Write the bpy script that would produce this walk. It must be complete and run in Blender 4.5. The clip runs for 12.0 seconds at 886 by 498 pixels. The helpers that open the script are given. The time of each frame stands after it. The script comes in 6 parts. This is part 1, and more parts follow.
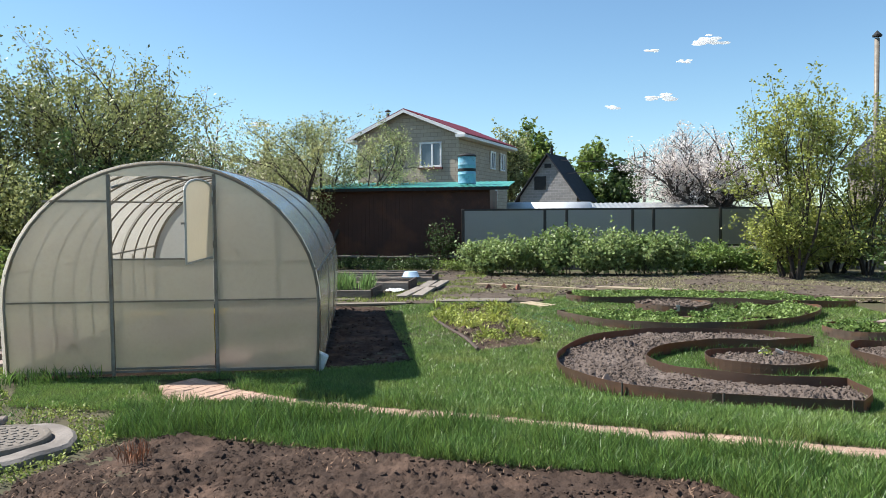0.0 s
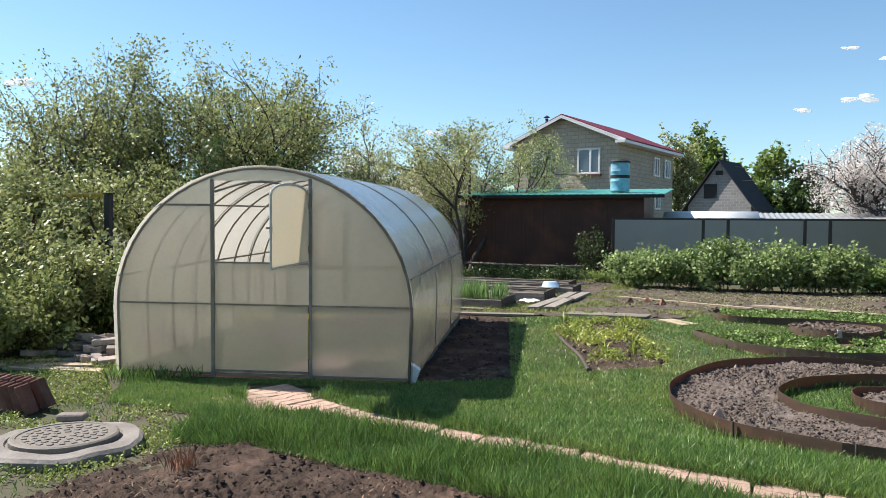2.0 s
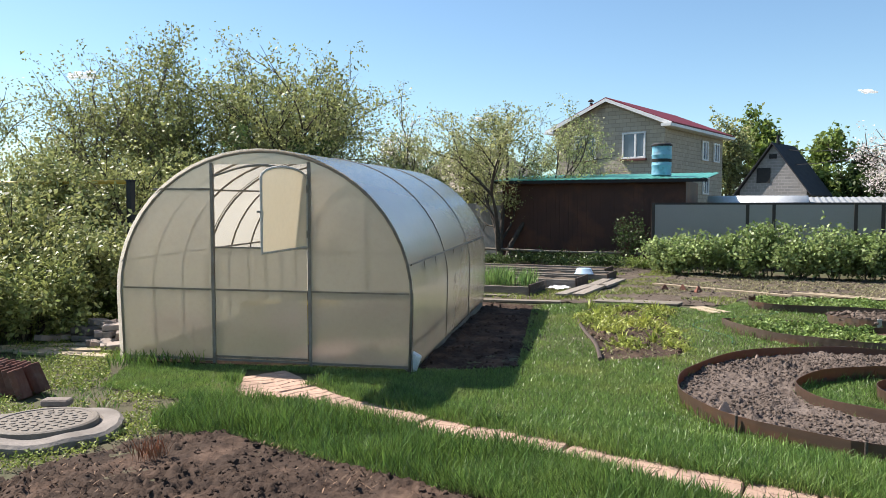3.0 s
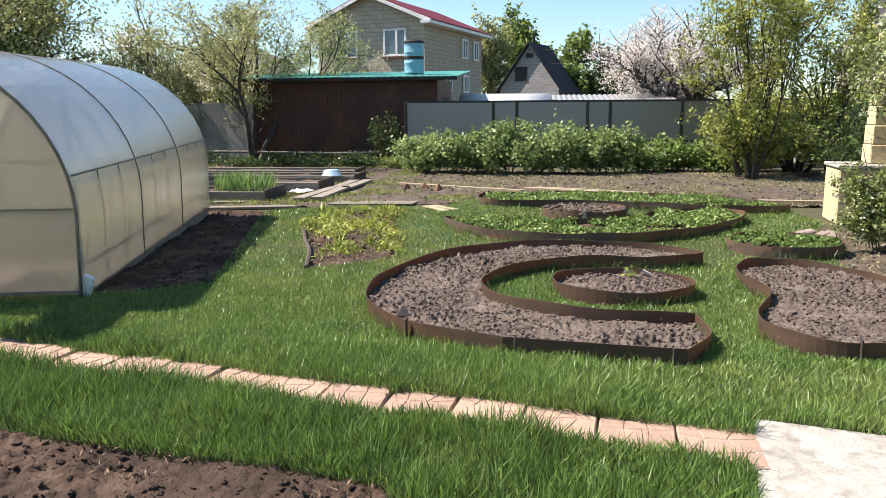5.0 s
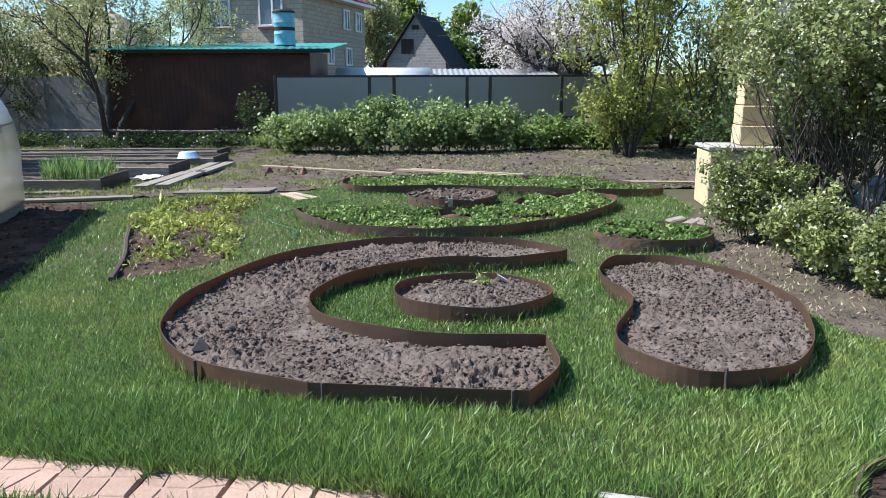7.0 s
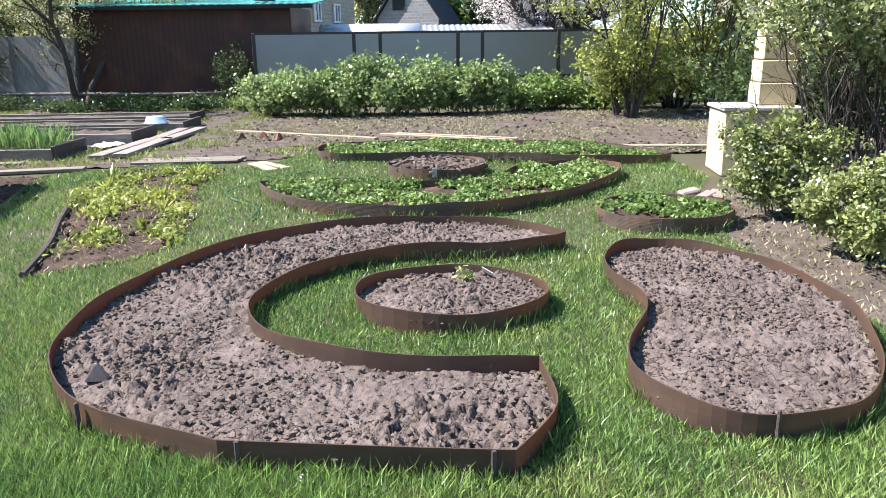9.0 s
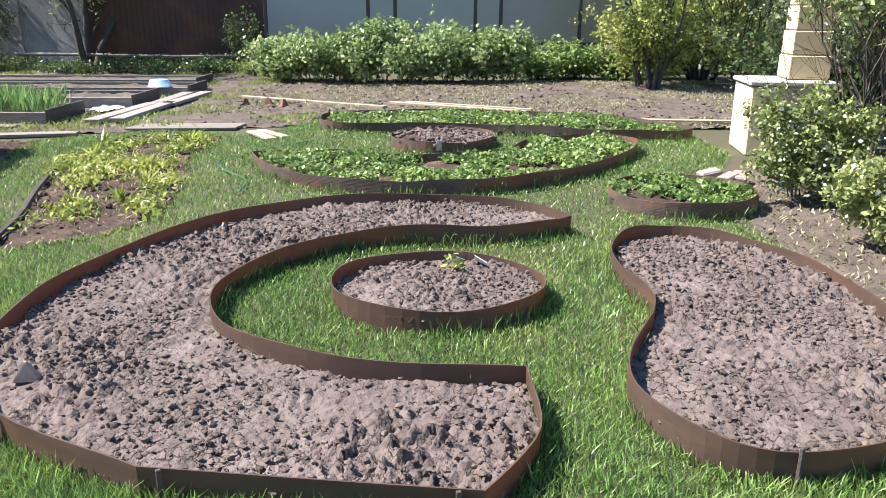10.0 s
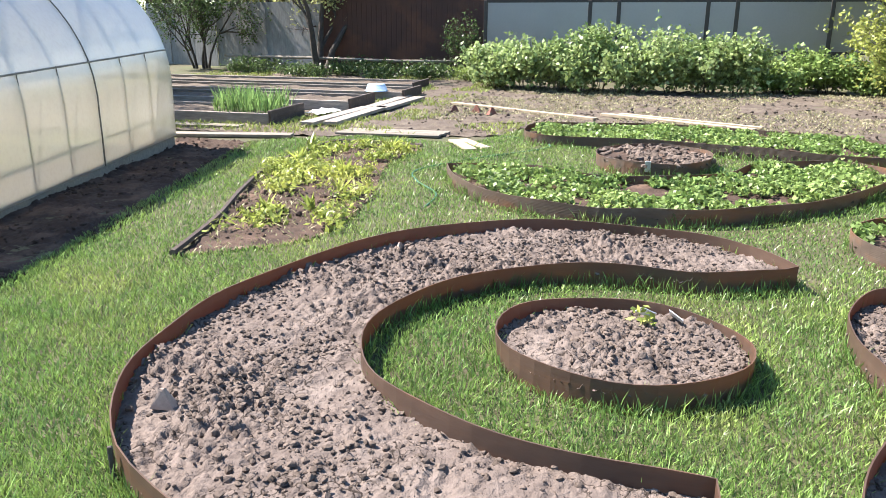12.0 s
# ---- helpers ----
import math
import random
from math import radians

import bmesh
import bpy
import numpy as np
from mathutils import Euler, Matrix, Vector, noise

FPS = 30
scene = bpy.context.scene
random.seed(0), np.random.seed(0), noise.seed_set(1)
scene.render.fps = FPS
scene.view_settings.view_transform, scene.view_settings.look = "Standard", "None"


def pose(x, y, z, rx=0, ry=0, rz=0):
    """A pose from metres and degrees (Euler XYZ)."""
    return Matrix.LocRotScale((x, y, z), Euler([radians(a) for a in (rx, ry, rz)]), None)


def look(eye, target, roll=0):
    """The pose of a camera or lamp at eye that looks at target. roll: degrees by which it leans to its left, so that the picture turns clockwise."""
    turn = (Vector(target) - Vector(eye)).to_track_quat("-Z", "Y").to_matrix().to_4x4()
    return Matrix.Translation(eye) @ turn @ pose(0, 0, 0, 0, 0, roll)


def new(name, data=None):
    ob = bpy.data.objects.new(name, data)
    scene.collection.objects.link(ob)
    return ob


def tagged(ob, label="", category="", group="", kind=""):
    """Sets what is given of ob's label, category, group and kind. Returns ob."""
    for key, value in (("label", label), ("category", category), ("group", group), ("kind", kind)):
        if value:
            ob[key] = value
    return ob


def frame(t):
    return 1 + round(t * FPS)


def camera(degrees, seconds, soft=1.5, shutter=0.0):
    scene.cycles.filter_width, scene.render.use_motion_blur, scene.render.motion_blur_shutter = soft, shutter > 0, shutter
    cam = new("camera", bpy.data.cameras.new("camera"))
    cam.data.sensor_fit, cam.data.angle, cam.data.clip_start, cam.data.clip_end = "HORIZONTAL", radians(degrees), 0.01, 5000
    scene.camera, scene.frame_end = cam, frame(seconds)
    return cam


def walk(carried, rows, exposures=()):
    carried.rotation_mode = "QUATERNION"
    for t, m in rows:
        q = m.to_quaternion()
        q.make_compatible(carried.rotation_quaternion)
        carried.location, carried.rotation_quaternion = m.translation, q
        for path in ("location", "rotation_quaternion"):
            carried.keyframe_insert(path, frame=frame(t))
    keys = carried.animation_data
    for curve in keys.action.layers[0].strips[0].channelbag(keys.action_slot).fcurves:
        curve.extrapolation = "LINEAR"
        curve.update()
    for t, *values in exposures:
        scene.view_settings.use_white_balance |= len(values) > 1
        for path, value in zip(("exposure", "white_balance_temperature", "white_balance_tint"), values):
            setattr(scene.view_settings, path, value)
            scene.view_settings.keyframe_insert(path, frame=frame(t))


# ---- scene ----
cam = camera(60.7, 12.0, soft=0.6)
PATH = [
    (0, (0.097, -0.623, 1.525), (-0.122, 1.364, 1.452), -0.4),
    (0.5, (0.199, -0.482, 1.531), (-0.179, 1.482, 1.478), -0.3),
    (1, (0.414, -0.36, 1.527), (-0.126, 1.565, 1.464), 0.1),
    (1.5, (0.566, -0.225, 1.52), (-0.036, 1.68, 1.426), 0.2),
    (2, (0.663, -0.013, 1.537), (0.015, 1.878, 1.482), 0.6),
    (2.5, (0.825, 0.151, 1.532), (0.131, 2.026, 1.479), 0.2),
    (2.7, (0.911, 0.248, 1.523), (0.129, 2.087, 1.456), 0.6),
    (4.3, (1.484, 0.850, 1.446), (0.923, 2.754, 1.209), -0.7),
    (4.5, (1.585, 0.945, 1.452), (1.067, 2.856, 1.170), -0.5),
    (5, (1.702, 0.990, 1.507), (1.482, 2.946, 1.158), -0.3),
    (5.5, (1.833, 1.199, 1.559), (1.905, 3.16, 1.172), -0.5),
    (6, (1.981, 1.442, 1.56), (2.068, 3.398, 1.152), -1.1),
    (6.5, (2.106, 1.666, 1.573), (2.144, 3.616, 1.133), -0.1),
    (7, (2.15, 1.951, 1.596), (2.2, 3.906, 1.176), -0.2),
    (7.2, (2.173, 2.052, 1.597), (2.241, 4.005, 1.173), -0.9),
    (8.8, (2.306, 2.887, 1.564), (2.365, 4.826, 1.077), -0.6),
    (9, (2.334, 2.985, 1.553), (2.39, 4.915, 1.032), -0.7),
    (9.5, (2.444, 3.218, 1.557), (2.453, 5.146, 1.024), -0.1),
    (9.7, (2.479, 3.308, 1.55), (2.477, 5.222, 0.97), -0.3),
    (10, (2.523, 3.449, 1.531), (2.529, 5.357, 0.93), 0.2),
    (10.5, (2.556, 3.677, 1.541), (2.573, 5.585, 0.942), 0.3),
    (11, (2.585, 3.84, 1.538), (2.329, 5.728, 0.928), -0.8),
    (11.5, (2.633, 3.94, 1.553), (2.116, 5.776, 0.95), -0.1),
    (12, (2.62, 4.015, 1.554), (2.087, 5.85, 0.963), 0.1),
]
walk(cam, [(t, look(eye, target, roll)) for t, eye, target, roll in PATH],
     exposures=((0, 0.94, 6350, 10), (2.5, 0.97, 6550, 12), (4.5, 1.18, 6950, 16), (5.2, 1.14, 6750, 15), (5.6, 1.01, 6450, 14), (7.0, 0.98, 5850, 12), (9.0, 1.62, 6100, 17), (10.5, 1.68, 6200, 17), (11.0, 1.67, 6250, 16), (11.4, 1.94, 6450, 15), (12, 2.03, 6450, 15)))

# ---- world, sun, exposure ----
SUN = Vector((-0.866, 0.07, 1.0)).normalized()
world = bpy.data.worlds.new("sky")
scene.world = world
world.use_nodes = True
wn, wl = world.node_tree.nodes, world.node_tree.links
sky = wn.new("ShaderNodeTexSky")
sky.sky_type, sky.sun_disc = "NISHITA", False
sky.sun_elevation = math.asin(SUN.z)
sky.sun_rotation = math.atan2(SUN.x, SUN.y)
sky.air_density, sky.dust_density, sky.ozone_density = 1.0, 0.25, 1.2
wn["Background"].inputs["Strength"].default_value = 0.078
tone = wn.new("ShaderNodeMix")
tone.data_type, tone.blend_type = "RGBA", "MULTIPLY"
tone.inputs["Factor"].default_value = 1.0
tone.inputs["B"].default_value = (0.86, 1.04, 1.10, 1)
wl.new(sky.outputs[0], tone.inputs["A"])
wl.new(tone.outputs["Result"], wn["Background"].inputs["Color"])
sun_data = bpy.data.lights.new("sun", "SUN")
sun_data.energy, sun_data.angle, sun_data.color = 5.0, radians(0.53), (1.0, 0.95, 0.87)
sun = new("sun", sun_data)
sun.matrix_world = look(SUN * 40, (0, 0, 0))


# ---- materials ----
def mat(name, c1, c2, scale=6.0, rough=0.85, bump=0.3, fine=60.0, metal=0.0, spec=0.3, dirt=None, dirt_scale=1.2, dirt_amount=0.5,
        island=0.0, objrand=0.0, translucent=0.0, stretch=(1, 1, 1), dist=0.01, local=False, ribs=0.0, through_colour=None):
    m = bpy.data.materials.new(name)
    m.use_nodes = True
    n, l = m.node_tree.nodes, m.node_tree.links
    b = n["Principled BSDF"]
    b.inputs["Roughness"].default_value, b.inputs["Metallic"].default_value = rough, metal
    b.inputs["Specular IOR Level"].default_value = spec
    if local:
        src = n.new("ShaderNodeTexCoord").outputs["Object"]
    else:
        src = n.new("ShaderNodeNewGeometry").outputs["Position"]
    mp = n.new("ShaderNodeMapping")
    mp.inputs["Scale"].default_value = stretch
    l.new(src, mp.inputs["Vector"])

    def noise_tex(sc, detail=4.0):
        t = n.new("ShaderNodeTexNoise")
        t.inputs["Scale"].default_value, t.inputs["Detail"].default_value = sc, detail
        t.inputs["Roughness"].default_value = 0.6
        l.new(mp.outputs[0], t.inputs["Vector"])
        return t.outputs["Fac"]

    def ramp(fac, lo, hi):
        r = n.new("ShaderNodeMapRange")
        r.inputs["From Min"].default_value, r.inputs["From Max"].default_value = lo, hi
        l.new(fac, r.inputs["Value"])
        return r.outputs[0]

    def mix(fac, a, c):
        x = n.new("ShaderNodeMix")
        x.data_type = "RGBA"
        if isinstance(fac, float):
            x.inputs["Factor"].default_value = fac
        else:
            l.new(fac, x.inputs["Factor"])
        for v, s in ((a, x.inputs["A"]), (c, x.inputs["B"])):
            if isinstance(v, tuple):
                s.default_value = (*v, 1)
            else:
                l.new(v, s)
        return x.outputs["Result"]

    nf = noise_tex(fine)
    col = mix(ramp(noise_tex(scale), 0.35, 0.65), c1, c2)
    dark = tuple(v * 0.72 for v in c1)
    col = mix(ramp(nf, 0.45, 0.8), col, dark)
    if dirt:
        f = ramp(noise_tex(dirt_scale, 6.0), 0.5, 0.72)
        mu = n.new("ShaderNodeMath")
        mu.operation = "MULTIPLY"
        mu.inputs[1].default_value = dirt_amount
        l.new(f, mu.inputs[0])
        col = mix(mu.outputs[0], col, dirt)
    rnd = None
    if island:
        rnd, amt = n.new("ShaderNodeNewGeometry").outputs["Random Per Island"], island
    elif objrand:
        rnd, amt = n.new("ShaderNodeObjectInfo").outputs["Random"], objrand
    if rnd:
        hs = n.new("ShaderNodeHueSaturation")
        r = n.new("ShaderNodeMapRange")
        r.inputs["To Min"].default_value, r.inputs["To Max"].default_value = 1 - amt, 1 + amt
        l.new(rnd, r.inputs["Value"])
        l.new(r.outputs[0], hs.inputs["Value"])
        l.new(col, hs.inputs["Color"])
        col = hs.outputs[0]
    l.new(col, b.inputs["Base Color"])
    if bump:
        bp = n.new("ShaderNodeBump")
        bp.inputs["Strength"].default_value, bp.inputs["Distance"].default_value = bump, dist
        height = nf
        if ribs:
            sep, sine, add = n.new("ShaderNodeSeparateXYZ"), n.new("ShaderNodeMath"), n.new("ShaderNodeMath")
            scaled = n.new("ShaderNodeMath")
            scaled.operation, sine.operation, add.operation = "MULTIPLY", "SINE", "MULTIPLY_ADD"
            scaled.inputs[1].default_value = 2 * math.pi / ribs
            add.inputs[1].default_value = 0.12
            l.new(src, sep.inputs[0])
            l.new(sep.outputs["Z"], scaled.inputs[0])
            l.new(scaled.outputs[0], sine.inputs[0])
            l.new(sine.outputs[0], add.inputs[0])
            l.new(nf, add.inputs[2])
            height = add.outputs[0]
        l.new(height, bp.inputs["Height"])
        l.new(bp.outputs[0], b.inputs["Normal"])
    if translucent:
        tr = n.new("ShaderNodeBsdfTranslucent")
        if through_colour:
            tr.inputs["Color"].default_value = (*through_colour, 1)
        else:
            l.new(col, tr.inputs["Color"])
        ms = n.new("ShaderNodeMixShader")
        ms.inputs[0].default_value = translucent
        l.new(b.outputs[0], ms.inputs[1])
        l.new(tr.outputs[0], ms.inputs[2])
        l.new(ms.outputs[0], n["Material Output"].inputs["Surface"])
    return m


def sheet_mat(name, colour, clear, rough, through_colour, gloss=0.12, dirty=0.25, milky=0.62):
    """Milky twin-wall plastic: part clear, part translucent, with a glossy skin and grime."""
    m = mat(name, colour, tuple(v * 0.9 for v in colour), scale=2.0, rough=rough, bump=0.05, fine=25, spec=0.5, dirt=tuple(v * 0.55 for v in colour), dirt_scale=1.6, dirt_amount=dirty)
    n, l = m.node_tree.nodes, m.node_tree.links
    b, out = n["Principled BSDF"], n["Material Output"]
    tr, tp = n.new("ShaderNodeBsdfTranslucent"), n.new("ShaderNodeBsdfTransparent")
    tr.inputs["Color"].default_value, tp.inputs["Color"].default_value = (*through_colour, 1), (*through_colour, 1)
    m1, m2 = n.new("ShaderNodeMixShader"), n.new("ShaderNodeMixShader")
    m1.inputs[0].default_value, m2.inputs[0].default_value = milky, clear
    l.new(b.outputs[0], m1.inputs[1])
    l.new(tr.outputs[0], m1.inputs[2])
    l.new(m1.outputs[0], m2.inputs[1])
    l.new(tp.outputs[0], m2.inputs[2])
    gl = n.new("ShaderNodeBsdfGlossy")
    gl.inputs["Roughness"].default_value = rough
    lw, pw, mu, mg = n.new("ShaderNodeLayerWeight"), n.new("ShaderNodeMath"), n.new("ShaderNodeMath"), n.new("ShaderNodeMixShader")
    lw.inputs["Blend"].default_value = 0.5
    pw.operation, mu.operation = "POWER", "MULTIPLY_ADD"
    pw.inputs[1].default_value, mu.inputs[1].default_value, mu.inputs[2].default_value = 3.0, 0.7, 0.02 + gloss * 0.4
    l.new(lw.outputs["Facing"], pw.inputs[0])
    l.new(pw.outputs[0], mu.inputs[0])
    l.new(mu.outputs[0], mg.inputs[0])
    l.new(m2.outputs[0], mg.inputs[1])
    l.new(gl.outputs[0], mg.inputs[2])
    l.new(mg.outputs[0], out.inputs["Surface"])
    return m


EARTH = mat("earth", (0.085, 0.07, 0.042), (0.06, 0.062, 0.026), scale=1.5, fine=40, bump=0.6, dirt=(0.06, 0.10, 0.025), dirt_scale=0.5)
SOIL = mat("dry_soil", (0.165, 0.131, 0.112), (0.096, 0.075, 0.064), scale=9, fine=70, bump=1.0, dirt=(0.215, 0.176, 0.152), dirt_scale=2.6, dirt_amount=0.65, dist=0.012, spec=0.1)
SOIL_CLOD = mat("dry_soil_clod", (0.146, 0.113, 0.092), (0.096, 0.074, 0.060), scale=3, fine=90, bump=1.0, island=0.35, dist=0.006, spec=0.1)


def cracked(m, cell, mask_scale):
    """Drying cracks between plates of about cell metres, in patches."""
    n, l = m.node_tree.nodes, m.node_tree.links
    b = n["Principled BSDF"]
    geo = n.new("ShaderNodeNewGeometry")
    warp, wm, vor, mask = n.new("ShaderNodeTexNoise"), n.new("ShaderNodeVectorMath"), n.new("ShaderNodeTexVoronoi"), n.new("ShaderNodeTexNoise")
    warp.inputs["Scale"].default_value, mask.inputs["Scale"].default_value = 30, mask_scale
    wm.operation = "MULTIPLY_ADD"
    wm.inputs[1].default_value = (0.05, 0.05, 0.0)
    flat = n.new("ShaderNodeVectorMath")
    flat.operation = "MULTIPLY"
    flat.inputs[1].default_value = (1, 1, 0)
    l.new(geo.outputs["Position"], flat.inputs[0])
    for node in (warp, mask):
        l.new(flat.outputs[0], node.inputs["Vector"])
    l.new(warp.outputs["Color"], wm.inputs[0])
    l.new(flat.outputs[0], wm.inputs[2])
    vor.feature = "DISTANCE_TO_EDGE"
    vor.inputs["Scale"].default_value = 1 / cell
    l.new(wm.outputs[0], vor.inputs["Vector"])
    line, patch, both, mix = n.new("ShaderNodeMapRange"), n.new("ShaderNodeMapRange"), n.new("ShaderNodeMath"), n.new("ShaderNodeMix")
    line.inputs["From Min"].default_value, line.inputs["From Max"].default_value = 0.05, 0.015
    patch.inputs["From Min"].default_value, patch.inputs["From Max"].default_value = 0.48, 0.56
    both.operation, mix.data_type = "MULTIPLY", "RGBA"
    l.new(vor.outputs["Distance"], line.inputs["Value"])
    l.new(mask.outputs["Fac"], patch.inputs["Value"])
    l.new(line.outputs[0], both.inputs[0])
    l.new(patch.outputs[0], both.inputs[1])
    old = b.inputs["Base Color"].links[0].from_socket
    l.new(old, mix.inputs["A"])
    mix.inputs["B"].default_value = (0.035, 0.027, 0.022, 1)
    l.new(both.outputs[0], mix.inputs["Factor"])
    l.new(mix.outputs["Result"], b.inputs["Base Color"])


cracked(SOIL, 0.075, 2.2)
# Damp soil tone, lowered further to carry the greenhouse's deep shade.
SOIL_DARK = mat("damp_shaded_soil", (0.067, 0.046, 0.035), (0.041, 0.028, 0.022), scale=4, fine=50, bump=0.9, dirt=(0.17, 0.11, 0.08), dirt_scale=2.5, dirt_amount=0.65, dist=0.012, spec=0.1)
SOIL_PLOT = mat("plot_soil", (0.125, 0.10, 0.08), (0.08, 0.063, 0.05), scale=3, fine=30, bump=0.9, dirt=(0.20, 0.17, 0.12), dirt_scale=4, dist=0.02, spec=0.1)
GRASS = mat("grass_blade", (0.135, 0.235, 0.058), (0.20, 0.30, 0.074), scale=2.0, rough=0.4, bump=0, island=0.6, translucent=0.33, spec=0.5, dirt=(0.33, 0.36, 0.11), dirt_scale=0.9, dirt_amount=0.65)
GRASS_LONG = mat("long_grass_blade", (0.098, 0.178, 0.042), (0.148, 0.235, 0.052), scale=3.0, rough=0.4, bump=0, island=0.6, translucent=0.33, spec=0.5)
WEED = mat("weed_leaf", (0.29, 0.33, 0.085), (0.18, 0.24, 0.055), scale=2, rough=0.55, bump=0, island=0.4, translucent=0.3)
RUST = mat("edging_tape", (0.135, 0.088, 0.064), (0.10, 0.068, 0.052), scale=4, rough=0.42, bump=0.08, fine=25, stretch=(1, 1, 6), dirt=(0.27, 0.115, 0.052), dirt_scale=1.6, dirt_amount=0.5, spec=0.4, translucent=0.4, ribs=0.012, through_colour=(0.25, 0.112, 0.048))
EDGE_GREY = mat("edging_tape_faded", (0.15, 0.115, 0.09), (0.10, 0.075, 0.058), scale=4, rough=0.55, bump=0.3, fine=25, stretch=(1, 1, 3), dirt=(0.27, 0.115, 0.05), dirt_scale=1.6, dirt_amount=0.8, ribs=0.012, translucent=0.3, through_colour=(0.26, 0.12, 0.05))
CONCRETE = mat("concrete", (0.44, 0.415, 0.37), (0.34, 0.318, 0.28), scale=11, rough=0.92, bump=0.7, fine=55, dirt=(0.16, 0.14, 0.11), dirt_scale=9, dirt_amount=0.75)
GREY_CONCRETE = mat("grey_concrete", (0.26, 0.23, 0.205), (0.17, 0.15, 0.132), scale=5, rough=0.9, bump=0.6, fine=45, dirt=(0.15, 0.13, 0.11), dirt_scale=3)
LID = mat("manhole_lid", (0.20, 0.17, 0.14), (0.15, 0.13, 0.11), scale=9, rough=0.7, bump=0.5, fine=40)
PAVER = mat("pink_paver", (0.44, 0.30, 0.225), (0.37, 0.25, 0.19), scale=8, rough=0.85, bump=0.5, fine=70, dirt=(0.23, 0.17, 0.12), dirt_scale=3.5, objrand=0.14)
WOOD_GREY = mat("weathered_board", (0.27, 0.235, 0.19), (0.20, 0.17, 0.135), scale=6, rough=0.85, bump=0.4, fine=30, stretch=(1, 6, 6), objrand=0.2, local=True, dirt=(0.12, 0.10, 0.08), dirt_scale=2)
WALKWAY = mat("bleached_walkway_board", (0.27, 0.235, 0.20), (0.18, 0.155, 0.13), scale=6, rough=0.85, bump=0.5, fine=30, stretch=(1, 6, 6), objrand=0.25, local=True, dirt=(0.12, 0.10, 0.085), dirt_scale=2)
WOOD_PALE = mat("pale_board", (0.44, 0.36, 0.25), (0.34, 0.27, 0.18), scale=6, rough=0.8, bump=0.3, fine=30, stretch=(1, 6, 6), objrand=0.2, local=True)
WOOD_DARK = mat("dark_board", (0.085, 0.062, 0.05), (0.06, 0.045, 0.038), scale=6, rough=0.8, bump=0.4, fine=30, stretch=(1, 6, 6), local=True, dirt=(0.15, 0.12, 0.10), dirt_scale=2)
BARK = mat("bark", (0.085, 0.068, 0.055), (0.05, 0.042, 0.036), scale=12, rough=0.9, bump=0.7, fine=50)
BARK_PALE = mat("pale_bark", (0.17, 0.15, 0.125), (0.10, 0.085, 0.07), scale=12, rough=0.9, bump=0.6, fine=50)
FRAME_GREY = mat("frame_tube", (0.25, 0.225, 0.19), (0.17, 0.15, 0.125), scale=8, rough=0.5, metal=0.1, bump=0.1, dirt=(0.17, 0.11, 0.07), dirt_scale=4)
POST_DARK = mat("dark_steel_post", (0.045, 0.042, 0.04), (0.065, 0.05, 0.042), scale=6, rough=0.6, bump=0.1)
ZINC = mat("zinc_tube", (0.48, 0.48, 0.46), (0.38, 0.38, 0.36), scale=8, rough=0.45, metal=0.6, bump=0.1)
PALE_TUBE = mat("pale_painted_tube", (0.55, 0.52, 0.46), (0.46, 0.43, 0.37), scale=8, rough=0.5, bump=0.1, dirt=(0.25, 0.19, 0.13), dirt_scale=5)
CLEAR = bpy.data.materials.new("clear_inner_wall")
CLEAR.use_nodes = True
_n, _l = CLEAR.node_tree.nodes, CLEAR.node_tree.links
_tp = _n.new("ShaderNodeBsdfTransparent")
_tp.inputs["Color"].default_value = (0.96, 0.96, 0.94, 1)
_mx = _n.new("ShaderNodeMixShader")
_mx.inputs[0].default_value = 0.92
_n["Principled BSDF"].inputs["Base Color"].default_value = (0.8, 0.79, 0.74, 1)
_n["Principled BSDF"].inputs["Roughness"].default_value = 0.2
_l.new(_n["Principled BSDF"].outputs[0], _mx.inputs[1])
_l.new(_tp.outputs[0], _mx.inputs[2])
_l.new(_mx.outputs[0], _n["Material Output"].inputs["Surface"])
# Same plastic throughout; shade on the end walls is put into darker sheet colours.
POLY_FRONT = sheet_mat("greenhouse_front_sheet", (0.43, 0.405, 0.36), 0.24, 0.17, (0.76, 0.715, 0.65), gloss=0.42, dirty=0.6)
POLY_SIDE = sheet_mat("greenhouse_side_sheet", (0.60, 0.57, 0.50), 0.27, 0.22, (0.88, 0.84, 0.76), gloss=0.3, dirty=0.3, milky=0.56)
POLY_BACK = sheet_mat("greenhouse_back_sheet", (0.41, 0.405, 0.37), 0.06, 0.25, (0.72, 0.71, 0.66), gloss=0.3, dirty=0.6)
POLY_FENCE = sheet_mat("fence_sheet", (0.335, 0.33, 0.345), 0.0, 0.32, (0.31, 0.305, 0.315), gloss=0.34, dirty=0.5)
HATCH = sheet_mat("hatch_sheet", (0.64, 0.585, 0.48), 0.05, 0.3, (0.80, 0.74, 0.62))
BROWN_METAL = mat("brown_sheet_metal", (0.085, 0.037, 0.026), (0.066, 0.030, 0.022), scale=2, rough=0.55, bump=0.1, dirt=(0.20, 0.075, 0.035), dirt_scale=0.8, dirt_amount=0.6)
TEAL = mat("teal_roof_sheet", (0.07, 0.34, 0.28), (0.055, 0.27, 0.225), scale=2, rough=0.4, bump=0.1, dirt=(0.16, 0.30, 0.25), dirt_scale=0.7)
CRIMSON = mat("crimson_roof_sheet", (0.17, 0.012, 0.02), (0.14, 0.010, 0.017), scale=2, rough=0.6, bump=0.1)
WHITE = mat("white_plastic", (0.80, 0.80, 0.79), (0.72, 0.72, 0.71), scale=4, rough=0.45, bump=0.05)
